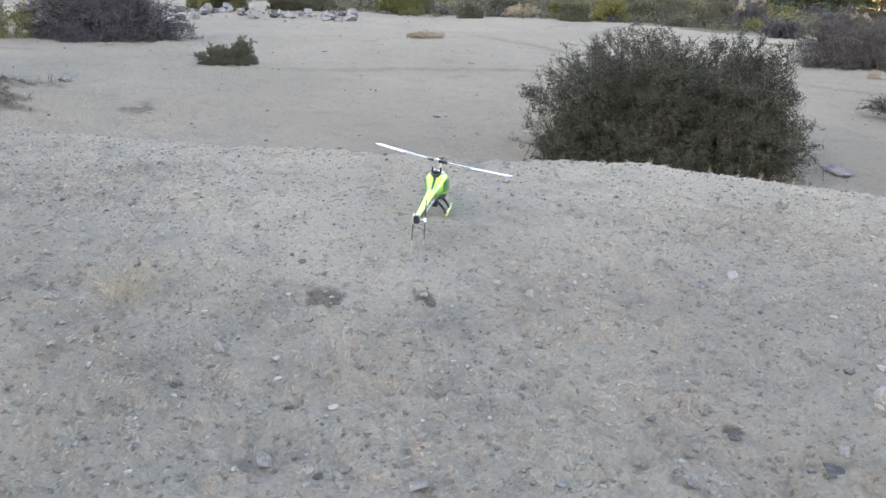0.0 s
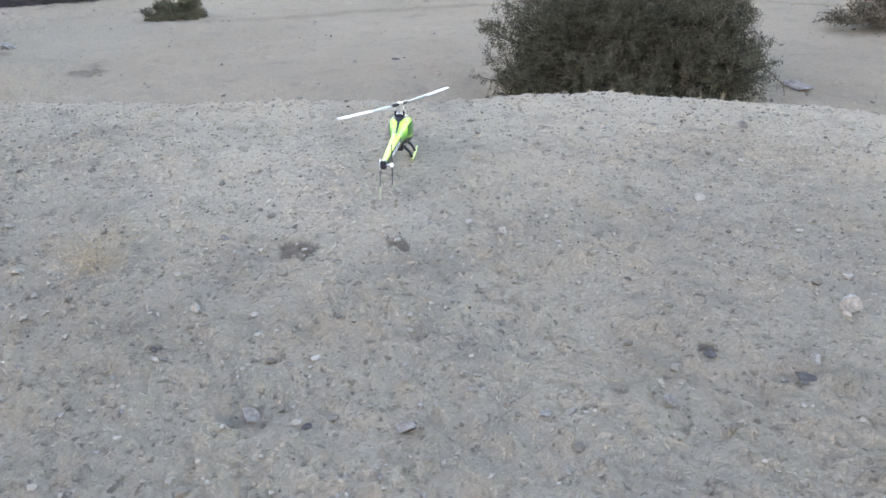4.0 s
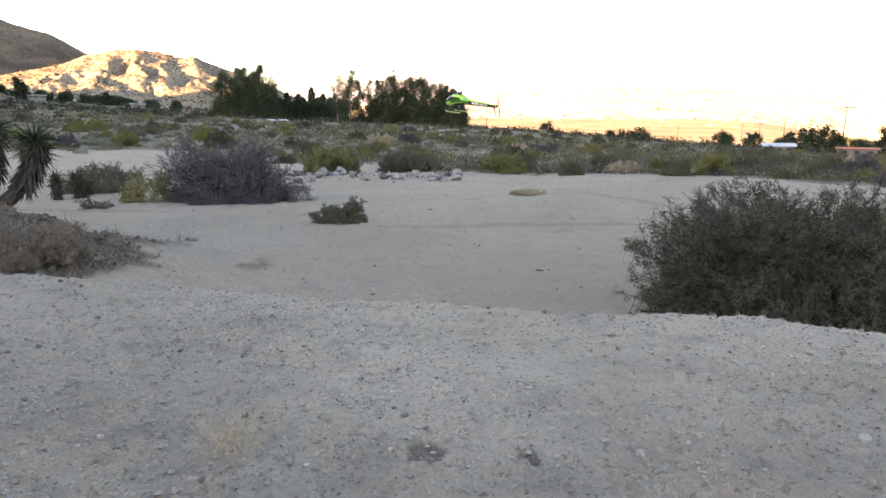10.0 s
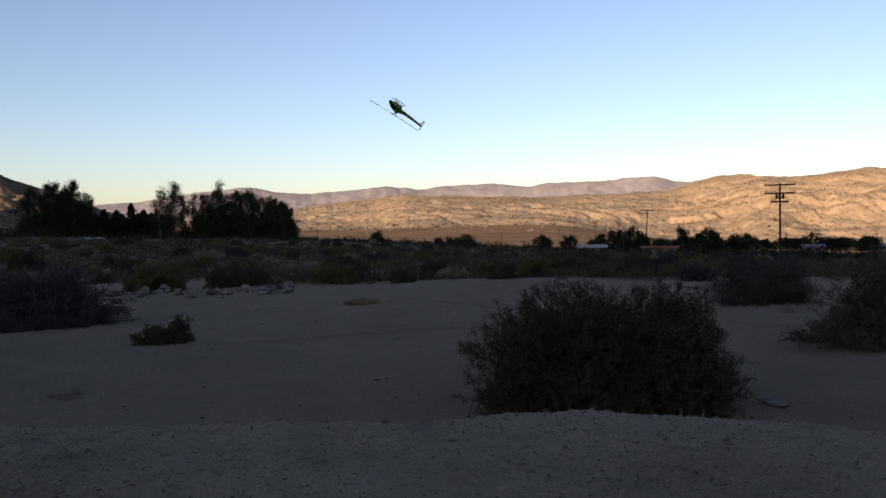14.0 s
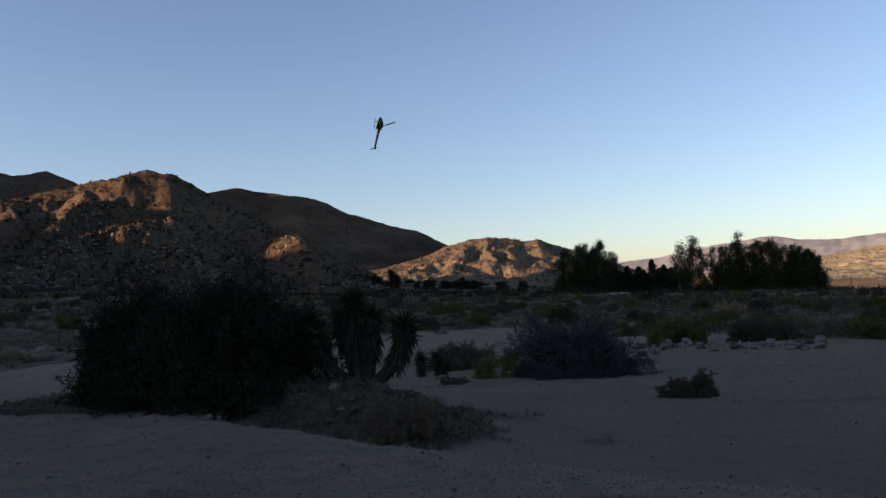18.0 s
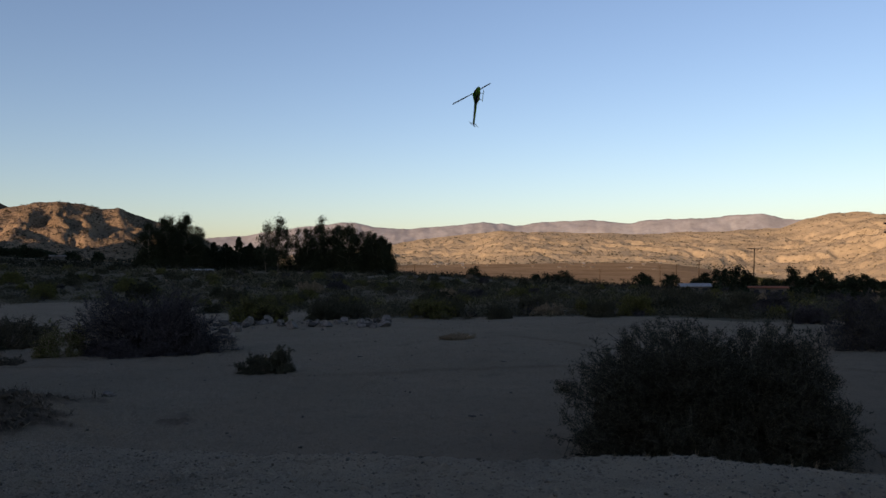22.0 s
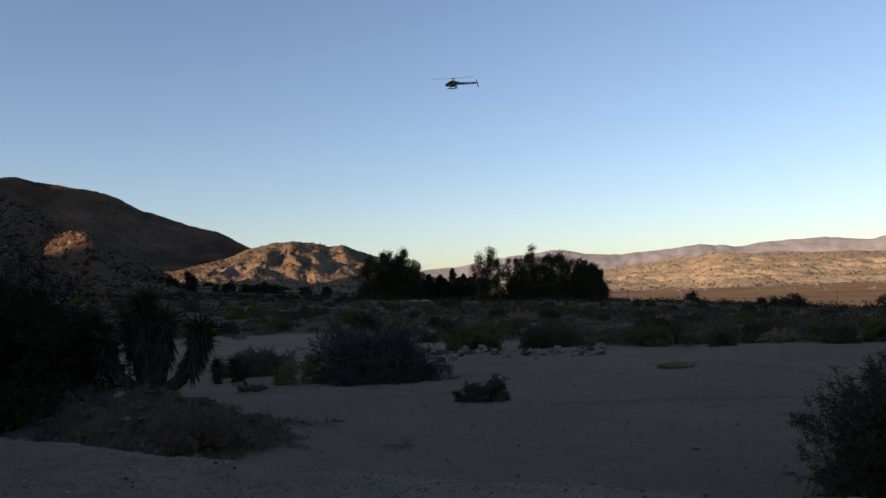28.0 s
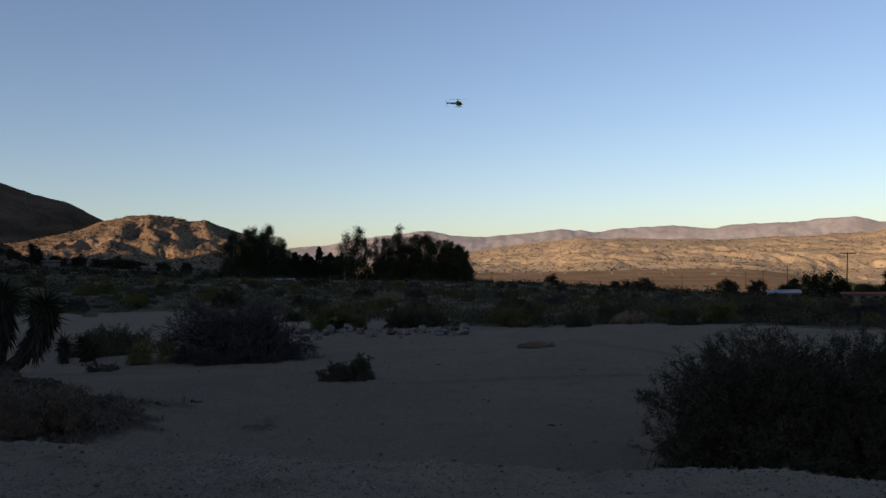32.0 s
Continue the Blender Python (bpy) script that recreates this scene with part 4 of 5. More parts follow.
while len(placed) < 296:
    az_ = rnd.uniform(-53, 55)
    r_ = 36 + 150 * rnd.rand() ** 1.8
    x, y = polar(az_, r_)
    s_ = rnd.uniform(0.6, 1.45) * (0.72 if r_ < 60 else 1.0)
    if any((x - a) ** 2 + (y - b_) ** 2 < (1.0 * (s_ + c)) ** 2 for a, b_, c in placed):
        continue
    if r_ < 52 and fbm(np.array([x * 0.06]), np.array([y * 0.06]), 2)[0] < -0.1:
        continue
    if r_ < sand_edge(az_) - 2 and rnd.rand() < 0.93:
        continue
    k = rnd.choice(6, p=[0.38, 0.27, 0.10, 0.14, 0.07, 0.04])
    m = pose(x, y, gz(x, y) - 0.03, 0, 0, rnd.uniform(0, 360))
    if masters[k] is not None and len(placed) < 6 and masters[k].get("used") is None:
        o = masters[k]
        o.matrix_basis = m
    else:
        o = copy_thing(masters[k], m)
    o.scale = (s_, s_, s_ * rnd.uniform(0.75, 1.25))
    placed.append((x, y, s_))
for o in masters:
    if o.location.length < 1:
        x, y = polar(rnd.uniform(-40, 40), rnd.uniform(60, 90))
        o.location = (x, y, gz(x, y) - 0.03)


def far_brush(name, n, r0, r1, size, seed, mat, label, per=70, blade=0.36, az0=-56, az1=58):
    """Far scrub: many small tufts of leaves."""
    rr = np.random.RandomState(seed)
    az = np.radians(rr.uniform(az0, az1, n))
    r = r0 + (r1 - r0) * rr.rand(n) ** 1.3
    keep = r > sand_edge(np.degrees(az)) - 1.5 + 3 * vnoise(az * 60, r * 0.2)
    az, r = az[keep], r[keep]
    n = len(r)
    x, y = r * np.sin(az), r * np.cos(az)
    z = ground_z(x, y)
    s = size * rr.uniform(0.5, 1.4, n)
    q = rr.normal(size=(n, per, 3)) * np.array([0.55, 0.55, 0.36])
    q[..., 2] = np.abs(q[..., 2])
    p = q * s[:, None, None] + np.stack([x, y, z], -1)[:, None]
    v, f = leaves(p.reshape(-1, 3), size * blade, rr, 0.7, 0.3, True)
    me = bpy.data.meshes.new(name)
    me.from_pydata(v, [], f)
    me.materials.append(mat)
    tagged(new(name, me), label, "scrub", kind="stuff")


far_brush("scrub", 1100, 38, 110, 0.55, 220, SAGE, "grey-green low scrub covering the plain", 190, 0.15)
far_brush("scrub", 1300, 100, 260, 0.8, 225, SAGE, "grey-green low scrub farther out on the plain", 90, 0.26)
far_brush("low_grass", 4200, 37, 120, 0.55, 228, KHAKI, "khaki dry grass and low weeds between the bushes", 70, 0.17)
far_brush("low_grass", 1800, 110, 300, 0.9, 229, KHAKI, "khaki dry grass farther out on the plain", 50, 0.3)
far_brush("scrub", 700, 40, 120, 0.6, 221, PLAIN_OLIVE, "dark olive low scrub covering the plain", 170, 0.16)
far_brush("scrub", 500, 38, 120, 0.55, 227, GREY_LEAF, "grey dry low scrub covering the plain", 160, 0.16)
far_brush("scrub", 1000, 100, 280, 0.9, 226, PLAIN_OLIVE, "dark olive low scrub farther out on the plain", 80, 0.28)
far_brush("scrub", 260, 50, 200, 0.7, 222, YELLOW_LEAF, "yellow-green low scrub covering the plain", 120, 0.2)
far_brush("scrub", 1700, 200, 700, 1.6, 223, OLIVE, "dark far scrub below the hills")
far_brush("scrub", 900, 250, 700, 1.4, 224, SAGE, "grey far scrub below the hills")
far_brush("far_hedge", 900, 200, 420, 2.4, 231, CYPRESS, "dark hedge of low trees across the plain", 60, 0.35, 27, 57)
far_brush("far_grove", 2200, 900, 1500, 3.6, 230, EUCA, "green grove at the foot of the far mountain", 40, 0.4, 29, 56)


# ---- trees ----
def eucalyptus(az, r, height, width, seed, label, clumps=26, low=0.3, leaf=EUCA, bark=PALE_BARK, per=150, size=0.34, base=None):
    m = spot(az, r, 0.1)
    if base is not None:
        m.translation.z = EYE[2] + r * math.tan(radians(base))
    ob = thing("tree", m, label, "tree", group="windbreak trees")
    rr = np.random.RandomState(seed)
    segs, pts = [], []
    top = Vector((rr.normal() * 0.05 * width, rr.normal() * 0.05 * width, height * 0.9))
    knee = top * 0.5 + Vector((rr.normal() * 0.06 * width, rr.normal() * 0.06 * width, 0))
    segs += [(Vector((0, 0, -1.5)), knee, height * 0.014, height * 0.010), (knee, top, height * 0.010, height * 0.003)]
    for k in range(clumps):
        t = low + (1 - low) * ((k + rr.rand()) / clumps) ** 1.3
        start = (knee * (t / 0.55)) if t < 0.55 else knee.lerp(top, min(1, (t - 0.55) / 0.45))
        g = rr.uniform(0, 2 * math.pi)
        spread = width * 0.62 * rr.uniform(0.25, 1.0) * (1.15 - 0.75 * abs(t - 0.55) / 0.45 if t > 0.55 else 1.0)
        c = Vector((math.cos(g) * spread, math.sin(g) * spread, height * t * 0.97 + height * 0.05 * rr.normal()))
        c.x += top.x * t
        segs.append((start * 0.92, c, height * 0.007, height * 0.002))
        n = int(1.7 * per * rr.uniform(0.7, 1.5) * (1.9 - 1.0 * t))
        sz = height * rr.uniform(0.03, 0.058) * (1.6 - 0.75 * t)
        q = rr.normal(size=(n, 3)) * np.array([sz, sz, sz * 1.1]) + np.array(tuple(c))
        pts.append(q)
    part("trunk", sticks(segs, 5), bark, ob)
    part("crown", leaves(np.concatenate(pts), size, rr, 0.5, -0.5), leaf, ob)
    return ob


def conifer(az, r, height, width, seed, label, base=None):
    m = spot(az, r, 0.1)
    if base is not None:
        m.translation.z = EYE[2] + r * math.tan(radians(base))
    ob = thing("conifer", m, label, "tree", group="windbreak trees")
    rr = np.random.RandomState(seed)
    n = 2600
    t = rr.rand(n) ** 0.8
    g = rr.uniform(0, 6.28, n)
    tier = 0.75 + 0.25 * np.sin(t * 40 + g)
    rad = width * 0.5 * (1 - t) ** 0.55 * tier * np.sqrt(rr.rand(n))
    p = np.stack([rad * np.cos(g), rad * np.sin(g), height * (0.04 + 0.96 * t)], -1)
    part("trunk", sticks([(Vector((0, 0, -1)), Vector((0, 0, height * 0.95)), height * 0.02, height * 0.003)], 5), BARK, ob)
    part("crown", leaves(p, 0.5, rr, 0.5, 0.4), CYPRESS, ob)
    return ob


def round_tree(az, r, height, width, seed, label, base):
    """A low dense crown from the ground up, uneven on top."""
    m = spot(az, r, 0.1)
    m.translation.z = EYE[2] + r * math.tan(radians(base))
    ob = thing("tree", m, label, "tree", group="far trees")
    rr = np.random.RandomState(seed)
    segs, pts = [], []
    for k in range(34):
        g, t, q = rr.uniform(0, 6.28), rr.uniform(0.0, 0.92), rr.rand() ** 0.5
        rad = width * 0.5 * q * (1 - t ** 2.2) ** 0.5
        c = Vector((rad * math.cos(g), rad * math.sin(g), height * t * rr.uniform(0.75, 1.08)))
        segs.append((Vector((0, 0, height * 0.1 * t)), c, height * 0.014, height * 0.004))
        sz = width * rr.uniform(0.05, 0.10)
        pts.append(rr.normal(size=(90, 3)) * np.array([sz, sz, min(sz, height * 0.12)]) + np.array(tuple(c)))
    segs.append((Vector((0, 0, -1.5)), Vector((0, 0, height * 0.6)), height * 0.03, height * 0.015))
    part("trunk", sticks(segs, 4), BARK, ob)
    part("crown", leaves(np.concatenate(pts), 0.4 if r < 340 else 0.8, rr, 0.6, 0.1), CYPRESS, ob)
    return ob


R0 = 225
for k, (az_, top_, w_, cl_) in enumerate(((-12.2, 2.85, 6.5, 24), (-11.3, 3.3, 6.5, 28), (-10.1, 3.35, 7.0, 30), (-9.2, 2.6, 5.5, 20))):
    eucalyptus(az_, R0 + 3 * k, R0 * math.tan(radians(top_ + 0.6)), w_, 300 + k, "tall dark dense eucalyptus beside a white roof", cl_ + 26, 0.04, per=170, base=-0.6)
for k, (az_, top_, w_) in enumerate(((-8.1, 1.45, 8), (-7.3, 1.4, 8), (-6.4, 1.9, 7), (-5.6, 1.45, 8), (-4.7, 1.4, 8), (-7.7, 0.9, 9), (-5.2, 0.9, 9), (-6.8, 0.9, 9), (-8.6, 1.25, 10), (-7.0, 1.3, 9), (-6.0, 1.3, 9), (-5.1, 1.35, 9), (-4.2, 1.2, 9))):
    conifer(az_, R0 + 12 + 2 * k, R0 * math.tan(radians(top_ + 0.9)), w_, 320 + k, "dark pointed conifer in the windbreak", base=-0.8)
for k, (az_, top_, w_, cl_, low_) in enumerate(((-4.5, 2.6, 4.2, 22, 0.3), (-3.75, 3.25, 4.2, 26, 0.3), (-3.0, 2.4, 4.0, 20, 0.2), (-2.4, 2.2, 3.8, 20, 0.2))):
    eucalyptus(az_, R0 - 5 + 2 * k, R0 * math.tan(radians(top_ + 0.95)), w_, 340 + k, "slender open-crowned eucalyptus with a pale trunk", cl_, low_, per=110, base=-0.95)
for k, (az_, top_, w_, cl_) in enumerate(((-1.6, 2.3, 5.5, 24), (-0.8, 2.85, 5.5, 28), (0.3, 2.7, 6.5, 30), (1.2, 2.65, 6.5, 30), (2.1, 2.2, 6.5, 28), (2.9, 2.1, 6.0, 26), (3.7, 1.8, 5.5, 24), (4.15, 1.3, 3.5, 16))):
    eucalyptus(az_, R0 + 2 * (k % 3), R0 * math.tan(radians(top_ + 1.05)), w_, 360 + k, "dense dark eucalyptus in the windbreak", cl_ + 28, 0.02, per=170, base=-1.05)
# lone and far trees
for k, (az_, r_, h_, w_, b_) in enumerate(((10.55, 230, 4.4, 6.6, -1.55), (16.0, 260, 4.0, 9.0, -1.75), (17.0, 262, 3.8, 7.0, -1.7), (14.9, 265, 3.0, 5.0, -1.7), (27.6, 215, 6.2, 6.0, -2.1), (28.6, 217, 6.0, 6.0, -2.1),
                                           (29.4, 220, 5.0, 5.0, -2.2), (32.2, 220, 5.4, 4.5, -2.0), (34.1, 215, 4.8, 6.5, -2.0), (33.3, 225, 3.8, 5.0, -2.0), (24.3, 280, 4.2, 6, -1.8), (22.4, 300, 3.8, 7, -1.7),
                                           (26.6, 290, 5, 5, -1.9), (36.0, 230, 3.6, 8, -2.0), (40.3, 240, 4.2, 8, -2.2), (41.6, 240, 3.6, 8, -2.2), (43.8, 250, 4.0, 9, -2.3), (46.6, 260, 4.4, 9, -2.3), (48.8, 250, 4, 8, -2.3),
                                           (-19.8, 420, 8.0, 10, 0.2), (-21.0, 425, 7.0, 12, 0.2), (-18.6, 425, 6.5, 11, 0.1), (-17.2, 420, 6, 9, 0.05), (-22.4, 430, 7.0, 10, 0.4), (-15.6, 400, 5.5, 6, 0.0), (-24.9, 430, 10, 8, 0.9), (-27.5, 430, 8, 14, 0.9), (-30.5, 430, 7, 14, 1.0), (-26.2, 425, 8, 9, 0.85), (-28.6, 428, 9, 10, 0.95), (-23.6, 425, 5.5, 9, 0.6), (-20.4, 415, 6.5, 9, 0.2), (-19.2, 412, 6, 8, 0.15), (-32.5, 430, 8, 12, 1.1), (-35.0, 430, 7, 12, 1.2), (-37.5, 425, 8, 10, 1.2))):
    round_tree(az_, r_, h_, w_, 400 + k, "dark rounded tree far out on the plain", b_)
rnd = np.random.RandomState(450)
for k in range(22):
    round_tree(rnd.uniform(21, 50), rnd.uniform(235, 330), rnd.uniform(2.2, 3.6), rnd.uniform(4, 9), 460 + k, "low dark tree in a far hedge", -2.05)


# ---- power poles, roofs and far houses ----
def power_pole(az, r, height, base, arms, label, gear=False, lean=0.0, turn=0.0):
    x, y = polar(az, r)
    ob = thing("power_pole", pose(x, y, EYE[2] + r * math.tan(radians(base)), 0, lean, -az + turn), label, "utility pole", group="power poles")
    part("pole", sticks([(Vector((0, 0, -2)), Vector((0, 0, height)), 0.19 if r < 300 else 0.26, 0.13 if r < 300 else 0.2)], 10), POLE_WOOD, ob)
    for z, w in arms:
        part("crossarm", sticks([(Vector((-w / 2, -0.14, z)), Vector((w / 2, -0.14, z)), 0.13, 0.13)], 4), POLE_WOOD, ob)
        part("brace", sticks([(Vector((-w * 0.28, -0.14, z)), Vector((0, -0.14, z - 0.8)), 0.03, 0.03)], 4), POLE_WOOD, ob)
        part("brace", sticks([(Vector((w * 0.28, -0.14, z)), Vector((0, -0.14, z - 0.8)), 0.03, 0.03)], 4), POLE_WOOD, ob)
        for s in (-0.46, -0.26, 0.26, 0.46):
            part("insulator", sticks([(Vector((s * w, -0.14, z + 0.07)), Vector((s * w, -0.14, z + 0.3)), 0.05, 0.07)], 6), PALE_BARK, ob)
    if gear:
        for s in (-0.5, 0.0, 0.5):
            part("transformer", sticks([(Vector((s, -0.34, arms[1][0] - 0.95)), Vector((s, -0.34, arms[1][0] - 0.2)), 0.2, 0.2)], 8), POLE_WOOD, ob, "grey canister on a bracket")
    return ob


power_pole(38.45, 143, 12.0, -2.55, [(11.7, 4.8), (10.3, 4.8), (8.9, 2.8)], "wooden power pole with three crossarms and canisters", True)
power_pole(29.7, 250, 12.0, -2.05, [(11.8, 4.2)], "leaning wooden power pole with one crossarm", lean=2.5)
power_pole(26.2, 420, 9.0, -1.3, [(8.8, 3.6)], "far wooden power pole with one crossarm", lean=1.0)
power_pole(24.7, 520, 9.5, -1.42, [(9.3, 3.4)], "far wooden power pole with one crossarm")
power_pole(23.6, 600, 10.0, -1.42, [(9.8, 3.4)], "far wooden power pole with one crossarm")
power_pole(6.1, 480, 6.5, -0.95, [(6.3, 2.2)], "far short wooden pole")
power_pole(19.45, 520, 5.5, -1.3, [(5.8, 2.2)], "far short wooden pole")


def house(az, r, base, w, h, d, roof_mat, label, turn=0.0, windows=3, pitch=0.25, group=""):
    x, y = polar(az, r)
    ob = thing("house", pose(x, y, EYE[2] + r * math.tan(radians(base)), 0, 0, -az + turn), label, "house", group=group)
    bm = bmesh.new()
    bmesh.ops.create_cube(bm, size=1, matrix=Matrix.Translation((0, 0, h / 2 - 1)) @ Matrix.Diagonal((w, d, h + 2, 1)))
    part("wall", bm, HOUSE_WALL, ob)
    e, t = 0.5, 0.18
    p = pitch * d / 2
    v = [(-w / 2 - e, -d / 2 - e, h), (w / 2 + e, -d / 2 - e, h), (w / 2 + e, 0, h + p), (-w / 2 - e, 0, h + p), (w / 2 + e, d / 2 + e, h), (-w / 2 - e, d / 2 + e, h)]
    v += [(a, b_, c + t) for a, b_, c in v]
    f = [(0, 1, 2, 3), (3, 2, 4, 5), (6, 9, 8, 7), (9, 11, 10, 8), (0, 6, 7, 1), (5, 4, 10, 11), (0, 3, 9, 6), (3, 5, 11, 9), (1, 7, 8, 2), (2, 8, 10, 4)]
    part("roof", (v, f), roof_mat, ob)
    for k in range(windows):
        cx = (k + 0.5) / windows * w - w / 2
        wv = [(cx - 0.5, -d / 2 - 0.03, h * 0.4), (cx + 0.5, -d / 2 - 0.03, h * 0.4), (cx + 0.5, -d / 2 - 0.03, h * 0.8), (cx - 0.5, -d / 2 - 0.03, h * 0.8)]
        wv += [(a, b_ + 0.06, c) for a, b_, c in wv]
        part("window", (wv, [(0, 1, 2, 3), (4, 7, 6, 5), (0, 4, 5, 1), (1, 5, 6, 2), (2, 6, 7, 3), (3, 7, 4, 0)]), GLASS_DARK, ob)
    return ob


house(25.9, 205, -2.35, 6.6, 1.6, 5, WHITE_ROOF, "long low house with a white metal roof", 8)
house(30.6, 190, -2.5, 7.4, 1.7, 4, RED_ROOF, "low house with a dark red roof", 4, pitch=0.12)
house(-9.3, 200, -0.78, 6.8, 1.05, 5, WHITE_ROOF, "low building with a flat white roof by the trees", 6, pitch=0.1)
house(-24.0, 360, 0.85, 6, 1.3, 5, HOUSE_WALL, "long low pale building below the hill", 10, 5, 0.12)
house(-30.0, 370, 1.05, 8, 1.8, 6, HOUSE_WALL, "low pale house below the hill", -8)
house(-39.5, 330, 1.2, 8, 2, 6, HOUSE_WALL, "low pale house below the hill", 5)
house(-48.6, 300, 1.25, 24, 2.6, 8, DARK_ROOF, "long low house with a dark roof below the hill", 4, 4, 0.3)
house(-18.0, 330, 0.1, 5, 2.5, 5, HOUSE_WALL, "small pale shed on the plain", 5, 1)
house(40.4, 225, -2.4, 4.5, 1.5, 4, GREY_ROOF, "low grey-roofed house among trees", 10, 2)
house(44.3, 250, -2.3, 4, 1.3, 4, GREY_ROOF, "low grey-roofed house among trees", -6, 2)


def wall_run(az0, az1, r, el0, el1, n):
    """A pale boundary wall in straight bays that step down with the ground."""
    for k in range(n):
        a = az0 + (az1 - az0) * (k + 0.5) / n
        x, y = polar(a, r)
        bay = r * radians(abs(az1 - az0)) / n
        ob = thing("boundary_wall", pose(x, y, EYE[2] + r * math.tan(radians(el0 + (el1 - el0) * (k + 0.5) / n)), 0, 0, -a), "low pale boundary wall below the hill", "wall", group="bays of the boundary wall")
        part("panel", box(0, 0, -0.2, bay - 0.3, 0.2, 1.5, 0.02), HOUSE_WALL, ob)
        part("pier", box(bay / 2 - 0.15, 0, -0.1, 0.35, 0.35, 1.9, 0.02), HOUSE_WALL, ob)


wall_run(-30.6, -26.8, 340, 1.16, 0.6, 5)
rnd = np.random.RandomState(500)
for k in range(30):
    az_ = rnd.uniform(5.5, 24)
    el_ = rnd.uniform(-0.85, -0.3)
    r_ = rnd.uniform(1050, 1450)
    el_ = math.degrees(math.atan((gz(*polar(az_, r_)) - EYE[2]) / r_))
    house(az_, r_, el_, rnd.uniform(2.2, 5), rnd.uniform(1.0, 1.7), 4, WHITE_ROOF if k % 3 == 0 else HOUSE_WALL, "tiny far house on the valley floor", rnd.uniform(-40, 40), 2, group="valley houses")


# ---- the model helicopter ----
LIME = material("lime_paint", (0.42, 0.80, 0.03), 0.42)
paint(LIME, ramp_node(LIME, noise_node(LIME, 9.0, 3), [(0.3, (0.17, 0.38, 0.015)), (0.7, (0.30, 0.52, 0.03))]))


nodes_of(LIME)[2].inputs["Specular IOR Level"].default_value = 0.2


def airbrushed():
    """Lime above and below, green along the flanks, with soft streaks."""
    m = material("airbrushed_green_paint", (0.2, 0.45, 0.02), 0.42)
    n, l, _ = nodes_of(m)
    co = n.new("ShaderNodeTexCoord")
    cut = n.new("ShaderNodeSeparateXYZ")
    l.new(co.outputs["Object"], cut.inputs[0])
    wave = n.new("ShaderNodeMath")
    wave.operation = "MULTIPLY_ADD"
    l.new(noise_node(m, 7.0, 2), wave.inputs[0])
    wave.inputs[1].default_value = 0.09
    l.new(cut.outputs["Z"], wave.inputs[2])
    paint(m, ramp_node(m, wave.outputs[0], [(0.13, (0.22, 0.46, 0.02)), (0.165, (0.04, 0.19, 0.012)), (0.19, (0.20, 0.44, 0.02)), (0.21, (0.015, 0.09, 0.014)), (0.235, (0.02, 0.14, 0.016)), (0.262, (0.10, 0.32, 0.02)), (0.285, (0.25, 0.50, 0.03))]))
    return m


FLANK = airbrushed()
GREEN = mottled("green_paint", (0.008, 0.05, 0.016), (0.025, 0.14, 0.022), 12.0, 0.3)
LIME_SKID = mottled("lime_plastic", (0.25, 0.31, 0.055), (0.36, 0.42, 0.10), 20.0, 0.4)
CARBON = mottled("carbon_fibre", (0.012, 0.012, 0.013), (0.03, 0.03, 0.032), 60.0, 0.35)
METAL = mottled("brushed_metal", (0.45, 0.45, 0.46), (0.65, 0.65, 0.66), 40.0, 0.3, metal=1.0)
BLADE_WHITE = mottled("white_blade", (0.27, 0.27, 0.27), (0.4, 0.4, 0.4), 12.0, 0.4)
TINTED = material("tinted_canopy", (0.016, 0.018, 0.024), 0.2)
nodes_of(TINTED)[2].inputs["Specular IOR Level"].default_value = 0.25
RED_PAINT = mottled("red_paint", (0.10, 0.02, 0.025), (0.16, 0.03, 0.035), 15.0, 0.3)
TIP = mottled("pale_tip", (0.22, 0.25, 0.14), (0.34, 0.37, 0.24), 30.0, 0.4)
LETTER = material("letter_white", (0.75, 0.75, 0.72), 0.4)

BODY = [(0.355, 0.148, 0.008, 0.008), (0.335, 0.149, 0.030, 0.024), (0.30, 0.154, 0.050, 0.046), (0.25, 0.164, 0.064, 0.068), (0.18, 0.180, 0.073, 0.088), (0.09, 0.193, 0.079, 0.102),
        (0.0, 0.203, 0.079, 0.094), (-0.06, 0.204, 0.071, 0.082), (-0.12, 0.198, 0.057, 0.064), (-0.19, 0.187, 0.043, 0.050), (-0.27, 0.177, 0.035, 0.041)]
BOOM = [(-0.25, 0.178, 0.035, 0.041), (-0.45, 0.171, 0.029, 0.036), (-0.68, 0.163, 0.023, 0.031), (-0.90, 0.157, 0.017, 0.026)]


def section(rows, x):
    xs = [r[0] for r in rows][::-1]
    return [float(np.interp(x, xs, [r[k] for r in rows][::-1])) for k in (1, 2, 3)]


def skin(rows, x, g, out=0.0):
    """A point of the lofted shell: g in degrees from the side (0) to the top (90)."""
    zc, hw, hh = section(rows, x)
    c, s = math.cos(radians(g)), math.sin(radians(g))
    p = 0.7
    return Vector((x, (hw + out) * math.copysign(abs(c) ** p, c), zc + (hh + out) * math.copysign(abs(s) ** p, s)))


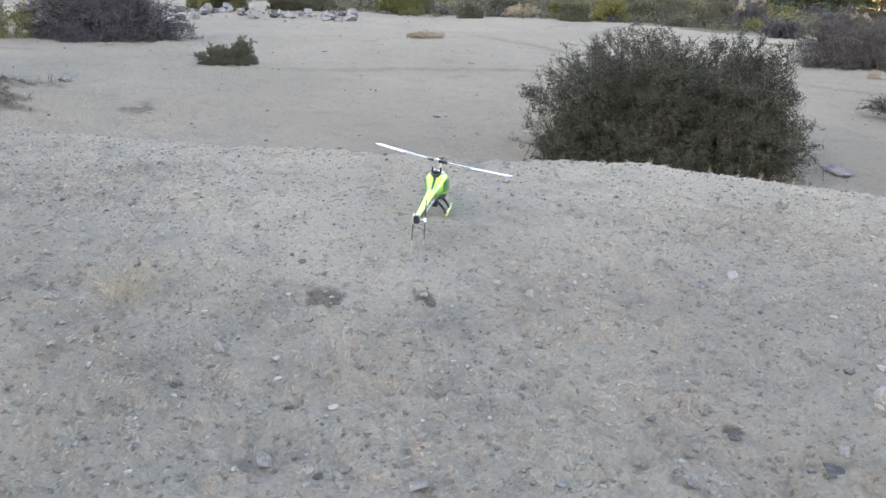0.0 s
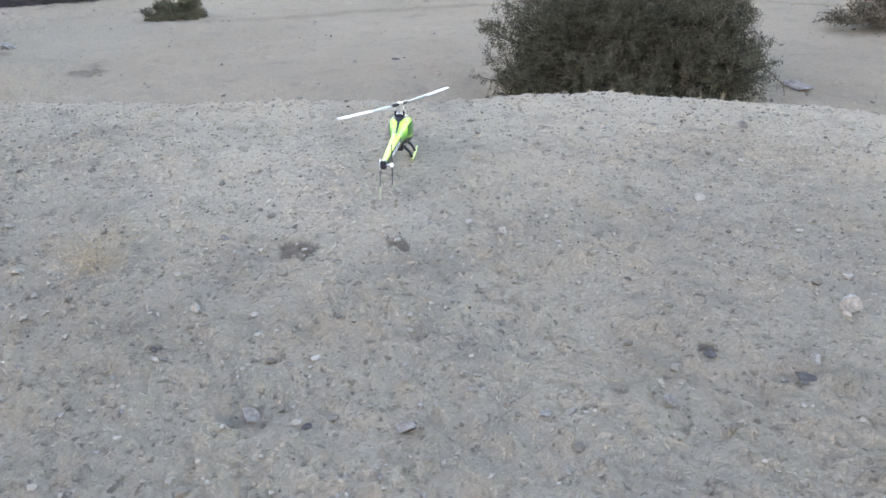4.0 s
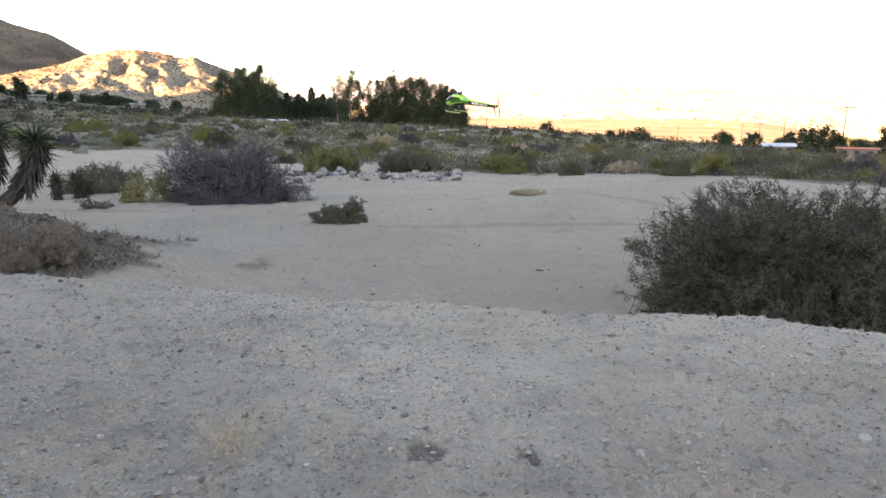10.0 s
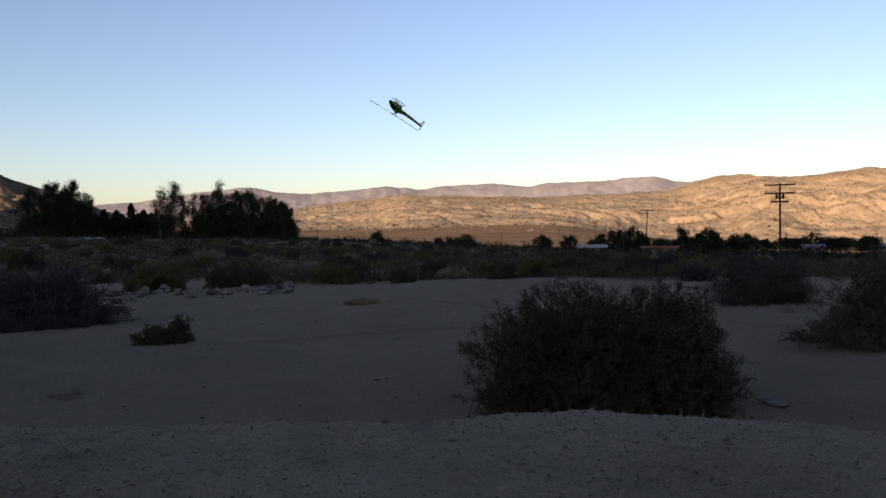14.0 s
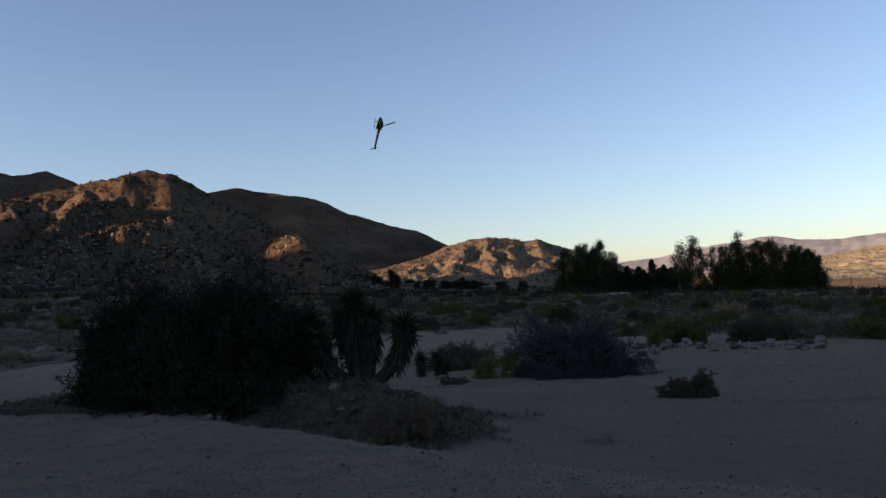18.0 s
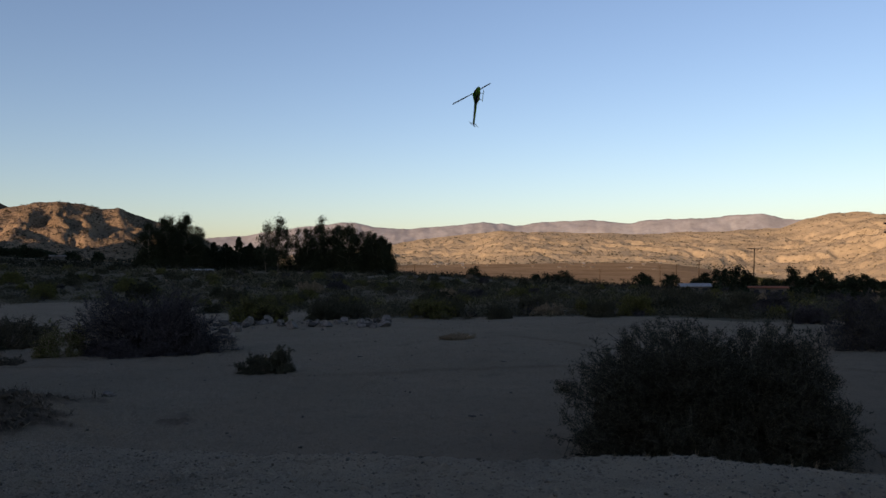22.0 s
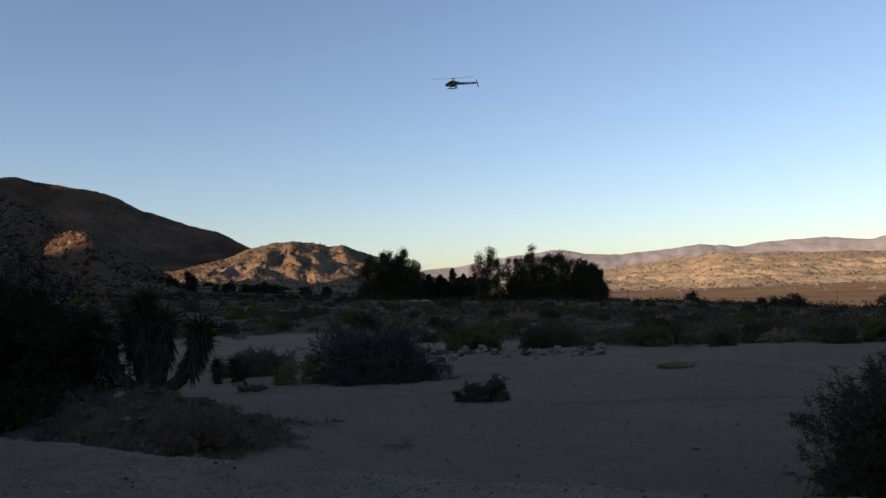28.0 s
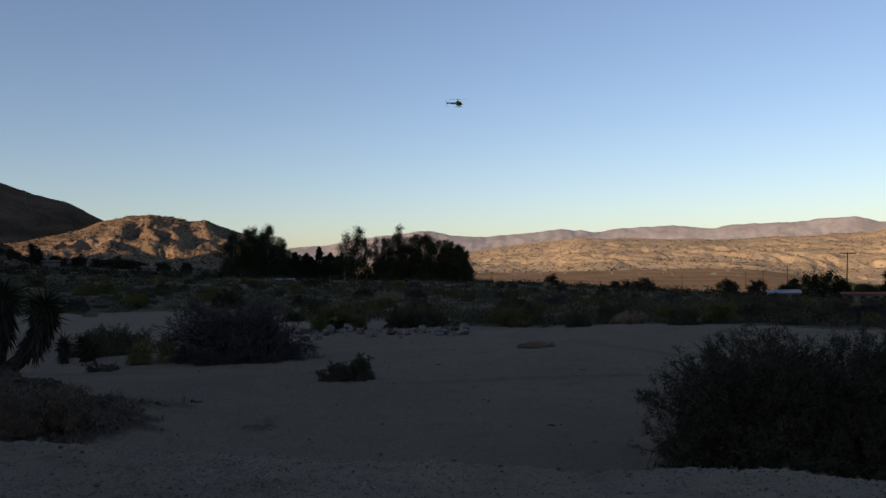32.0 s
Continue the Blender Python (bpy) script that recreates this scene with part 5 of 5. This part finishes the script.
def shell(rows, x0, x1, g0, g1, nx, ng, out=0.0, closed=False):
    v, f = [], []
    for i in range(nx + 1):
        x = x0 + (x1 - x0) * i / nx
        for j in range(ng + (0 if closed else 1)):
            v.append(tuple(skin(rows, x, g0 + (g1 - g0) * j / ng, out)))
    w = ng if closed else ng + 1
    for i in range(nx):
        for j in range(ng):
            j2 = (j + 1) % w if closed else j + 1
            f.append((i * w + j, i * w + j2, (i + 1) * w + j2, (i + 1) * w + j))
    if closed:
        f += [tuple(range(w)), tuple(nx * w + k for k in range(w))[::-1]]
    return v, f


heli = thing("model_helicopter", pose(0.86, 5.15, 0.02), "lime-green and black radio-controlled model helicopter", "helicopter")
body = part("canopy", shell(BODY, 0.355, -0.27, 0, 360, 40, 32, closed=True), FLANK, heli, "glossy lime and green airbrushed canopy", True)
for s in (0, 1):
    def side(g):
        return g if s == 0 else 180 - g
    part("windshield", shell(BODY, 0.330, 0.10, side(4), side(66), 18, 10, 0.0016), TINTED, body, "dark tinted windshield", True)
    part("red_panel", shell(BODY, 0.215, 0.165, side(24), side(44), 6, 6, 0.0028), RED_PAINT, body, "red painted panel", True)
    part("green_flash", shell(BODY, 0.15, -0.10, side(-14), side(26), 16, 7, 0.0014), GREEN, body, "dark green flash", True)
    part("seam", shell(BODY, 0.07, -0.24, side(50), side(53), 20, 1, 0.0012), CARBON, body, "thin dark seam", True)
    part("black_stripe", shell(BODY, 0.06, -0.26, side(-40), side(-24), 14, 3, 0.0016), CARBON, body, "black stripe", True)
    part("lime_edge", shell(BODY, 0.30, -0.10, side(-24), side(-16), 16, 3, 0.0018), LIME_SKID, body, "yellow-green edge line", True)
part("lower_frame", shell(BODY, 0.13, -0.25, -34, -146, 18, 14, 0.0022), CARBON, body, "black mechanics bay under the canopy", True)
part("spine", shell(BODY, -0.02, -0.26, 86, 94, 16, 2, 0.0014), CARBON, body, "dark seam along the top", True)


def notch():
    """The wedge-shaped opening in the top of the canopy round the mast."""
    v, f = [], []
    for i in range(11):
        u = i / 10
        half = 46 * (1 - u) ** 0.8 + 3
        v += [tuple(skin(BODY, 0.075 - 0.175 * u, 90 - half + 2 * half * j / 8, 0.0022)) for j in range(9)]
    for i in range(10):
        f += [(i * 9 + j, i * 9 + j + 1, i * 9 + j + 10, i * 9 + j + 9) for j in range(8)]
    return v, f


part("mast_opening", notch(), CARBON, body, "black wedge-shaped opening round the mast", True)
boom = part("tail_boom", shell(BOOM, -0.25, -0.90, 0, 360, 22, 20, closed=True), LIME, heli, "lime-green tapered tail boom", True)
for s in (0, 1):
    def side(g):
        return g if s == 0 else 180 - g
    part("black_stripe", shell(BOOM, -0.27, -0.885, side(-42), side(28), 20, 5, 0.0012), CARBON, boom, "black side panel", True)
    # the boom's lettering, as plain bars
    x = -0.36
    for n_ in (5, 6, 12):
        for k in range(n_):
            part("letter_bar", shell(BOOM, x, x - 0.0085, side(-11), side(12), 1, 3, 0.0024), LETTER, boom, "plain white bar")
            x -= 0.0148
        x -= 0.018
    txt = bpy.data.curves.new("number", "FONT")
    txt.body, txt.size, txt.extrude = "700", 0.045, 0.0008
    no = new("number", txt)
    y_ = 0.0785 if s == 0 else -0.0785
    no.matrix_basis = Matrix.Translation((0.02 if s else 0.09, y_, 0.165)) @ Matrix.Rotation(radians(180 if s == 0 else 0), 4, "Z") @ Matrix.Rotation(radians(90), 4, "X")
    txt.materials.append(LETTER)
    dg = bpy.context.evaluated_depsgraph_get()
    dg.update()
    me = bpy.data.meshes.new_from_object(no.evaluated_get(dg))
    mo = new("number", me)
    mo.matrix_basis = no.matrix_basis.copy()
    mo.parent = body
    bpy.data.objects.remove(no)
part("main_frame", box(0.02, 0, 0.105, 0.24, 0.055, 0.07, 0.006), CARBON, heli, "black carbon side frames")
part("motor", sticks([(Vector((-0.02, 0, 0.07)), Vector((-0.02, 0, 0.125)), 0.034, 0.034)], 16), METAL, heli, "round electric motor")
part("main_gear", sticks([(Vector((-0.07, 0, 0.125)), Vector((-0.07, 0, 0.138)), 0.05, 0.05)], 20), CARBON, heli)
part("battery", box(0.15, 0, 0.115, 0.12, 0.05, 0.045, 0.006), CARBON, heli)
for y in (-0.088, 0.088):
    sk = part("skid", sticks([(Vector((-0.12, y, 0.012)), Vector((0.23, y, 0.012)), 0.010, 0.010), (Vector((0.23, y, 0.012)), Vector((0.275, y, 0.028)), 0.010, 0.006)], 8), LIME_SKID, heli, "yellow-green landing skid", True)
    for x in (-0.065, 0.145):
        part("strut", sticks([(Vector((x + 0.015, y * 0.3, 0.095)), Vector((x, y * 0.82, 0.05)), 0.011, 0.009), (Vector((x, y * 0.82, 0.05)), Vector((x - 0.004, y, 0.014)), 0.009, 0.007)], 6), CARBON, sk, "black bent strut")
part("boom_brace", sticks([(Vector((-0.24, 0, 0.125)), Vector((-0.86, 0, 0.118)), 0.0045, 0.004)], 6), CARBON, heli, "thin black rod under the boom")
part("head_block", box(-0.01, 0, 0.300, 0.06, 0.044, 0.03, 0.006), CARBON, heli, "black block below the rotor")
for y in (-0.026, 0.026):
    part("servo_frame", box(-0.012, y, 0.312, 0.03, 0.009, 0.05, 0.003), CARBON, heli, "black upright servo plate")
    part("servo_horn", sticks([(Vector((-0.03, y * 1.25, 0.30)), Vector((-0.018, y * 1.25, 0.335)), 0.004, 0.003)], 6), CARBON, heli, "small black servo horn")
part("mast", sticks([(Vector((0, 0, 0.26)), Vector((0, 0, 0.375)), 0.007, 0.006)], 10), METAL, heli, "steel rotor mast")
part("swashplate", sticks([(Vector((0, 0, 0.300)), Vector((0, 0, 0.312)), 0.030, 0.030)], 18), METAL, heli, "metal swashplate")
for g in (30, 150, 270):
    a = Vector((math.cos(radians(g)), math.sin(radians(g)), 0))
    part("push_rod", sticks([(a * 0.03 + Vector((0, 0, 0.27)), a * 0.026 + Vector((0, 0, 0.362)), 0.0025, 0.0025)], 5), METAL, heli)
rotor = part("main_rotor", box(0, 0, 0, 0.06, 0.032, 0.022, 0.005), METAL, heli, "metal rotor head")
rotor.location = (0, 0, 0.38)
for s in (1, -1):
    part("blade_grip", sticks([(Vector((s * 0.028, 0, 0)), Vector((s * 0.11, 0, 0)), 0.013, 0.010)], 10), CARBON, rotor, "black blade grip", True)
    v, f = [], []
    prof = [(-0.5, 0.0), (-0.3, 0.09), (0.0, 0.1), (0.35, 0.05), (0.5, 0.0), (0.35, -0.03), (0.0, -0.04), (-0.3, -0.04)]
    stations = [(0.10, 0.022), (0.16, 0.038), (0.30, 0.048), (0.40, 0.050), (0.55, 0.052), (0.74, 0.052), (0.775, 0.044), (0.79, 0.026)]
    for r_, ch in stations:
        for a, b_ in prof:
            v.append((s * r_, s * a * ch, b_ * ch * 1.1 + 0.03 * max(0, r_ - 0.12) ** 1.4))
    n_ = len(prof)
    for i in range(len(stations) - 1):
        for j in range(n_):
            f.append((i * n_ + j, i * n_ + (j + 1) % n_, (i + 1) * n_ + (j + 1) % n_, (i + 1) * n_ + j))
    f += [tuple(range(n_)), tuple((len(stations) - 1) * n_ + k for k in range(n_))]
    bl = part("blade", (v, f), BLADE_WHITE, rotor, "long pale rotor blade")
    bl.data.materials.append(CARBON)
    for p_ in bl.data.polygons:
        if abs(p_.center.x) < 0.38:
            p_.material_index = 1
part("tail_gearbox", box(-0.915, 0.0, 0.157, 0.05, 0.036, 0.05, 0.006), CARBON, heli, "black tail gearbox")
part("gearbox_plate", box(-0.915, 0.021, 0.157, 0.056, 0.004, 0.058, 0.001), METAL, heli, "thin metal side plate")


def fin(z0, z1, c0, c1):
    """A thin upright blade that sweeps back towards its tip."""
    v = []
    for z, c in ((z0, c0), (z1, c1)):
        x = -0.905 - 0.28 * (0.135 - z)
        v += [(x + c, 0.024, z), (x, 0.027, z), (x - c, 0.024, z), (x, 0.021, z)]
    return v, [(0, 1, 5, 4), (1, 2, 6, 5), (2, 3, 7, 6), (3, 0, 4, 7), (0, 3, 2, 1), (4, 5, 6, 7)]


tail_fin = part("tail_fin", fin(0.165, 0.03, 0.024, 0.010), CARBON, heli, "black swept tail fin")
part("fin_tip", fin(0.03, -0.045, 0.010, 0.005), TIP, tail_fin, "pale lower end of the fin")
part("tail_shaft", sticks([(Vector((-0.925, 0, 0.157)), Vector((-0.925, -0.05, 0.157)), 0.005, 0.005)], 8), METAL, heli)
tail_rotor = part("tail_rotor", box(0, 0, 0, 0.026, 0.016, 0.026, 0.004), METAL, heli, "metal tail rotor hub")
tail_rotor.location = (-0.925, -0.05, 0.157)
for s in (1, -1):
    tb = part("tail_blade", ([(0.006 * a, 0.0015 * b_, s * r_) for r_ in (0.015, 0.12) for a, b_ in ((-2, 0), (0, 2.5), (2, 0), (0, -2.5))],
                             [(0, 1, 5, 4), (1, 2, 6, 5), (2, 3, 7, 6), (3, 0, 4, 7), (0, 3, 2, 1), (4, 5, 6, 7)]), CARBON, tail_rotor, "short tail blade")
    part("blade_tip", ([(0.006 * a, 0.0015 * b_, s * r_) for r_ in (0.12, 0.15) for a, b_ in ((-2, 0), (0, 1), (2, 0), (0, -1))],
                       [(0, 1, 5, 4), (1, 2, 6, 5), (2, 3, 7, 6), (3, 0, 4, 7), (0, 3, 2, 1), (4, 5, 6, 7)]), TIP, tb, "pale blade tip")


# ---- what moves ----
FLIGHT = [  # seconds, place in metres, turn in degrees
    (0.00, 0.95, 5.24, 0.06, 0, 6, 73),
    (6.20, 0.95, 5.24, 0.06, 0, 6, 73),
    (6.40, 0.97, 5.24, 0.09, 0, 6, 73),
    (6.60, 0.73, 5.78, 0.45, 0, 9, 65),
    (6.80, 0.49, 5.91, 0.64, 0, 11, 52),
    (7.00, 0.25, 6.18, 1.085, 3, 8, 25),
    (7.30, -0.04, 5.62, 1.21, 4, 6, -14),
    (7.60, -0.23, 6.31, 1.32, 4, 3, -45),
    (7.90, -0.42, 7.15, 1.44, 1, 1, -86),
    (8.00, -0.41, 7.65, 1.435, -3, -1, -117),
    (8.20, -0.39, 8.33, 1.52, -7, -1, -162),
    (8.40, -0.32, 8.78, 1.53, -8, -0, -180),
    (8.60, -0.30, 9.35, 1.51, -5, 4, 124),
    (8.80, -0.46, 9.72, 1.53, 2, 6, 74),
    (8.90, -0.44, 9.74, 1.48, 6, 8, 28),
    (9.00, -0.43, 9.75, 1.43, 7, 12, -19),
    (9.20, -0.37, 10.15, 1.51, 8, 9, -11),
    (9.30, -0.30, 10.29, 1.50, 3, 9, -49),
    (9.40, -0.24, 10.43, 1.49, 0, 6, -86),
    (9.60, 0.04, 10.96, 1.52, -4, -2, -122),
    (9.80, 0.44, 11.64, 1.64, -8, -10, -170),
    (10.00, 0.92, 12.61, 1.84, -6, -4, 122),
    (10.20, 1.37, 13.31, 1.97, 0, -0, 81),
    (10.30, 1.56, 13.49, 2.03, 7, 0, 32),
    (10.40, 1.74, 13.67, 2.08, 10, 6, -16),
    (10.60, 2.32, 14.07, 2.04, 9, 11, -46),
    (10.80, 2.86, 14.45, 2.11, 1, 7, -101),
    (11.00, 3.53, 15.03, 2.13, -7, 1, -157),
    (11.20, 4.24, 15.59, 2.32, -10, 4, 176),
    (11.30, 4.64, 15.89, 2.38, -8, 2, 136),
    (11.40, 5.04, 16.20, 2.44, -6, 3, 95),
    (11.60, 5.52, 16.59, 2.72, 4, -4, 43),
    (11.70, 5.68, 16.61, 2.89, 10, -2, -1),
    (11.80, 5.85, 16.63, 3.05, 12, 3, -45),
    (12.00, 6.24, 17.08, 3.56, 14, 4, -30),
    (12.20, 6.52, 17.09, 4.12, 10, 18, -30),
    (12.40, 6.78, 17.00, 5.00, 0, 54, -36),
    (12.60, 7.14, 16.95, 5.52, -31, 79, -69),
    (12.80, 7.24, 17.05, 5.60, -74, 80, -102),
    (13.00, 7.62, 17.65, 5.45, -108, 80, -116),
    (13.20, 7.63, 18.54, 5.04, -156, 53, -170),
    (13.50, 6.71, 20.07, 4.70, 178, -3, -163),
    (14.00, 4.63, 21.11, 5.14, 166, -28, -152),
    (14.50, 2.54, 22.15, 5.58, 142, -48, -129),
    (15.00, 0.46, 23.20, 6.02, 99, -55, -86),
    (15.50, -1.62, 24.24, 6.46, 61, -43, -49),
    (15.70, -3.25, 24.40, 6.88, 102, -60, -84),
    (15.90, -4.99, 24.36, 6.98, 86, -47, -101),
    (16.00, -5.61, 24.45, 7.31, 97, -62, -105),
    (16.10, -5.89, 24.52, 7.40, 67, -64, -99),
    (16.30, -6.42, 24.77, 7.37, 55, -42, -66),
    (16.50, -7.31, 24.85, 7.53, 32, -30, -61),
    (16.70, -7.98, 25.00, 7.95, 8, -51, -60),
    (16.90, -8.85, 25.10, 8.07, 34, -45, -68),
    (17.00, -9.41, 25.07, 8.17, 13, -45, -65),
    (17.10, -10.15, 25.00, 8.36, -2, -59, -66),
    (17.30, -11.11, 24.79, 8.19, -27, -46, -75),
    (17.40, -11.57, 25.02, 7.96, -1, -53, -157),
    (17.50, -12.04, 25.25, 7.73, 13, -37, 132),
    (17.60, -12.14, 24.96, 7.68, -27, -46, -138),
    (17.70, -12.24, 24.67, 7.64, -41, -18, -67),
    (17.90, -12.18, 24.86, 7.90, -61, -33, -62),
    (18.00, -12.05, 25.05, 8.03, -81, -50, -45),
    (18.10, -11.64, 25.31, 8.14, -110, -40, -35),
    (18.30, -11.58, 25.44, 8.09, -82, -34, -46),
    (18.50, -11.93, 25.51, 7.98, -75, -19, -79),
    (18.70, -11.86, 25.85, 7.63, -53, -28, -99),
    (18.90, -11.42, 26.17, 7.69, -12, -18, -115),
    (19.00, -11.17, 26.43, 7.97, -19, -5, -139),
    (19.10, -10.42, 26.62, 8.41, 31, 5, -148),
    (19.20, -9.79, 26.56, 8.70, 83, 2, -151),
    (19.30, -9.16, 26.50, 8.99, 134, 2, -155),
    (19.50, -7.91, 26.50, 8.88, 139, -8, -162),
    (19.70, -6.62, 26.53, 8.49, 166, -29, -150),
    (19.90, -5.03, 26.40, 8.34, 130, -57, -148),
    (20.00, -4.23, 26.35, 8.17, 107, -73, -124),
    (20.10, -3.66, 25.81, 7.64, 35, -53, -83),
    (20.30, -2.36, 24.96, 6.69, 42, -27, -81),
    (20.37, -2.05, 24.86, 6.37, 27, -43, -19),
    (20.43, -1.73, 24.77, 6.05, 1, -37, 51),
    (20.50, -1.42, 24.67, 5.73, -3, -18, 107),
    (20.60, -0.86, 23.79, 5.94, 13, 37, 148),
    (20.70, -0.29, 22.91, 6.15, 90, 44, -120),
    (20.80, -0.01, 22.30, 6.57, 110, 49, -146),
    (20.90, 0.26, 21.69, 7.00, 128, 59, -172),
    (21.00, 0.63, 22.02, 7.30, 140, 44, 163),
    (21.10, 1.04, 22.13, 7.52, 180, 32, -161),
    (21.30, 1.97, 22.57, 7.51, 173, -0, -151),
    (21.50, 3.09, 22.91, 7.71, 128, -29, -158),
    (21.70, 3.82, 23.37, 7.52, 111, -48, -139),
    (21.90, 4.21, 22.98, 6.98, 38, -51, -104),
    (22.00, 4.46, 22.85, 6.61, 35, -49, -89),
    (22.10, 4.47, 22.78, 6.25, 51, -43, -84),
    (22.30, 4.35, 22.56, 5.49, 39, -16, -73),
    (22.50, 3.55, 22.45, 5.15, 8, 7, -52),
    (22.60, 2.97, 22.27, 5.56, -23, 28, -45),
    (22.70, 2.38, 22.09, 5.96, -60, 49, -51),
    (22.90, 1.76, 21.89, 6.24, -39, 75, -52),
    (23.00, 1.41, 21.91, 6.24, -15, 80, -31),
    (23.10, 1.06, 21.76, 6.31, -78, 82, -50),
    (23.30, 0.18, 21.74, 6.00, -124, 53, -121),
    (23.40, -0.44, 21.66, 5.90, -160, 35, -126),
    (23.50, -1.06, 21.57, 5.80, 171, 17, -119),
    (23.60, -1.76, 21.46, 5.91, 141, -5, -122),
    (23.70, -2.46, 21.35, 6.01, 109, -25, -113),
    (23.90, -3.80, 20.96, 6.72, 55, -64, -103),
    (24.00, -4.42, 20.70, 6.99, 38, -56, -73),
    (24.10, -5.21, 21.25, 7.24, 24, -43, -64),
    (24.30, -7.06, 22.26, 7.79, -46, -30, -54),
    (24.50, -8.78, 23.45, 8.29, -109, -43, -59),
    (25.00, -7.99, 23.79, 8.47, -74, -47, -95),
    (25.50, -7.19, 24.13, 8.64, -44, -36, -126),
    (26.00, -6.40, 24.48, 8.82, -27, -17, -144),
    (26.50, -5.61, 24.82, 9.00, -16, 5, -156),
    (26.60, -5.47, 25.14, 9.16, -62, 5, -153),
    (26.70, -5.30, 25.39, 9.38, -111, 5, -150),
    (26.80, -5.05, 25.61, 9.47, -159, 2, -153),
    (26.90, -4.79, 25.81, 9.47, 155, 0, -157),
    (27.00, -4.60, 25.97, 9.45, 108, 3, -153),
    (27.10, -4.41, 26.23, 9.40, 60, 5, -150),
    (27.20, -4.29, 26.59, 9.34, 11, 6, -150),
    (27.30, -4.17, 26.94, 9.38, -33, 6, -149),
    (27.40, -4.01, 27.26, 9.49, -79, 7, -147),
    (27.50, -3.78, 27.48, 9.63, -131, 7, -146),
    (27.60, -3.62, 27.66, 9.70, -178, 6, -149),
    (27.70, -3.46, 27.84, 9.67, 138, 5, -153),
    (27.80, -3.24, 28.07, 9.56, 91, 6, -155),
    (27.90, -3.05, 28.39, 9.45, 41, 7, -157),
    (28.00, -2.90, 28.76, 9.44, -6, 6, -159),
    (28.10, -2.68, 29.10, 9.49, -52, 6, -161),
    (28.20, -2.43, 29.30, 9.78, -100, 4, -160),
    (28.30, -2.13, 29.41, 10.06, -150, 1, -159),
    (28.40, -1.88, 29.50, 10.13, 165, 2, -157),
    (28.50, -1.63, 29.61, 10.11, 119, 3, -156),
    (28.60, -1.43, 29.80, 10.09, 69, 2, -159),
    (28.70, -1.25, 30.08, 10.11, 21, 2, -162),
    (28.80, -1.05, 30.37, 10.22, -25, 3, -160),
    (28.90, -0.85, 30.62, 10.41, -70, 4, -159),
    (29.00, -0.61, 30.83, 10.56, -121, 2, -161),
    (29.10, -0.27, 30.96, 10.66, -168, -1, -165),
    (29.20, 0.12, 31.02, 10.74, 146, 0, -165),
    (29.30, 0.51, 31.12, 10.75, 98, 2, -165),
    (29.40, 0.67, 31.34, 10.69, 49, 2, -165),
    (29.50, 0.81, 31.63, 10.70, 2, 3, -165),
    (29.60, 0.95, 32.11, 10.82, -42, 4, -162),
    (29.70, 1.11, 32.53, 11.02, -90, 6, -160),
    (29.80, 1.35, 32.89, 11.25, -140, 3, -167),
    (29.90, 1.62, 33.23, 11.42, 174, -1, 177),
    (30.00, 2.04, 33.39, 11.56, 127, 2, -171),
    (30.10, 2.33, 33.72, 11.50, 80, 5, -166),
    (30.20, 2.56, 34.19, 11.39, 31, 6, -165),
    (30.30, 2.77, 34.70, 11.37, -15, 7, -165),
    (30.40, 2.96, 35.19, 11.48, -61, 5, -168),
    (30.50, 3.17, 35.61, 11.64, -110, 3, -172),
    (30.60, 3.39, 35.81, 11.65, -158, 3, -174),
    (30.70, 3.60, 35.99, 11.56, 156, 2, -176),
    (30.90, 3.99, 36.43, 11.93, 173, -10, -167),
    (31.00, 4.34, 36.57, 11.95, 133, -26, -157),
    (31.10, 4.47, 36.79, 11.82, 99, -35, -133),
    (31.30, 4.56, 37.40, 11.47, 53, -45, -107),
    (31.50, 4.62, 38.07, 10.89, 8, -47, -85),
    (31.60, 4.65, 38.43, 10.69, 26, -45, -72),
    (31.70, 4.37, 38.81, 10.39, 29, -34, -64),
    (31.90, 3.40, 39.56, 9.86, 15, -1, -55),
    (32.00, 2.68, 39.84, 10.14, 8, 13, -54),
]

BLADES = [(0, 43), (1, 6), (2, 67), (3, 42), (6, 31), (7, 63), (8, 120), (9, 111), (10, 144), (11, 54), (12, 100), (13, 118), (16, 11), (17, 135), (18, 54), (19, 33), (20, 130), (21, 138), (22, 81), (23, 147), (24, 47), (27, 126), (28, 3), (29, 111), (30, 107), (31, 153), (32, 102)]


def blade_turn(t):
    """The main rotor's turn in degrees: slow on the ground, fast in the air, through the known positions."""
    total = BLADES[0][1]
    for (ta, a), (tb, b_) in zip(BLADES, BLADES[1:]):
        span = tb - ta
        rate = 470 if tb <= 6 else 640
        step = (b_ - a) % 180
        step += 180 * round((rate * span - step) / 180)
        if t <= tb:
            return total + step * (t - ta) / span
        total += step
    return total


def motions():
    walk(heli, [(t, pose(x, y, z, rx, ry, rz)) for t, x, y, z, rx, ry, rz in FLIGHT])
    steps = [k / 10 for k in range(321)]
    walk(rotor, [(t, pose(0, 0, 0.38, 0, 0, blade_turn(t))) for t in steps])
    walk(tail_rotor, [(t, Matrix.Translation((-0.925, -0.05, 0.157)) @ Matrix.Rotation(radians(8 + (360 * t if t < 6 else 2160 + 720 * (t - 6))), 4, "Y")) for t in steps])


motions()
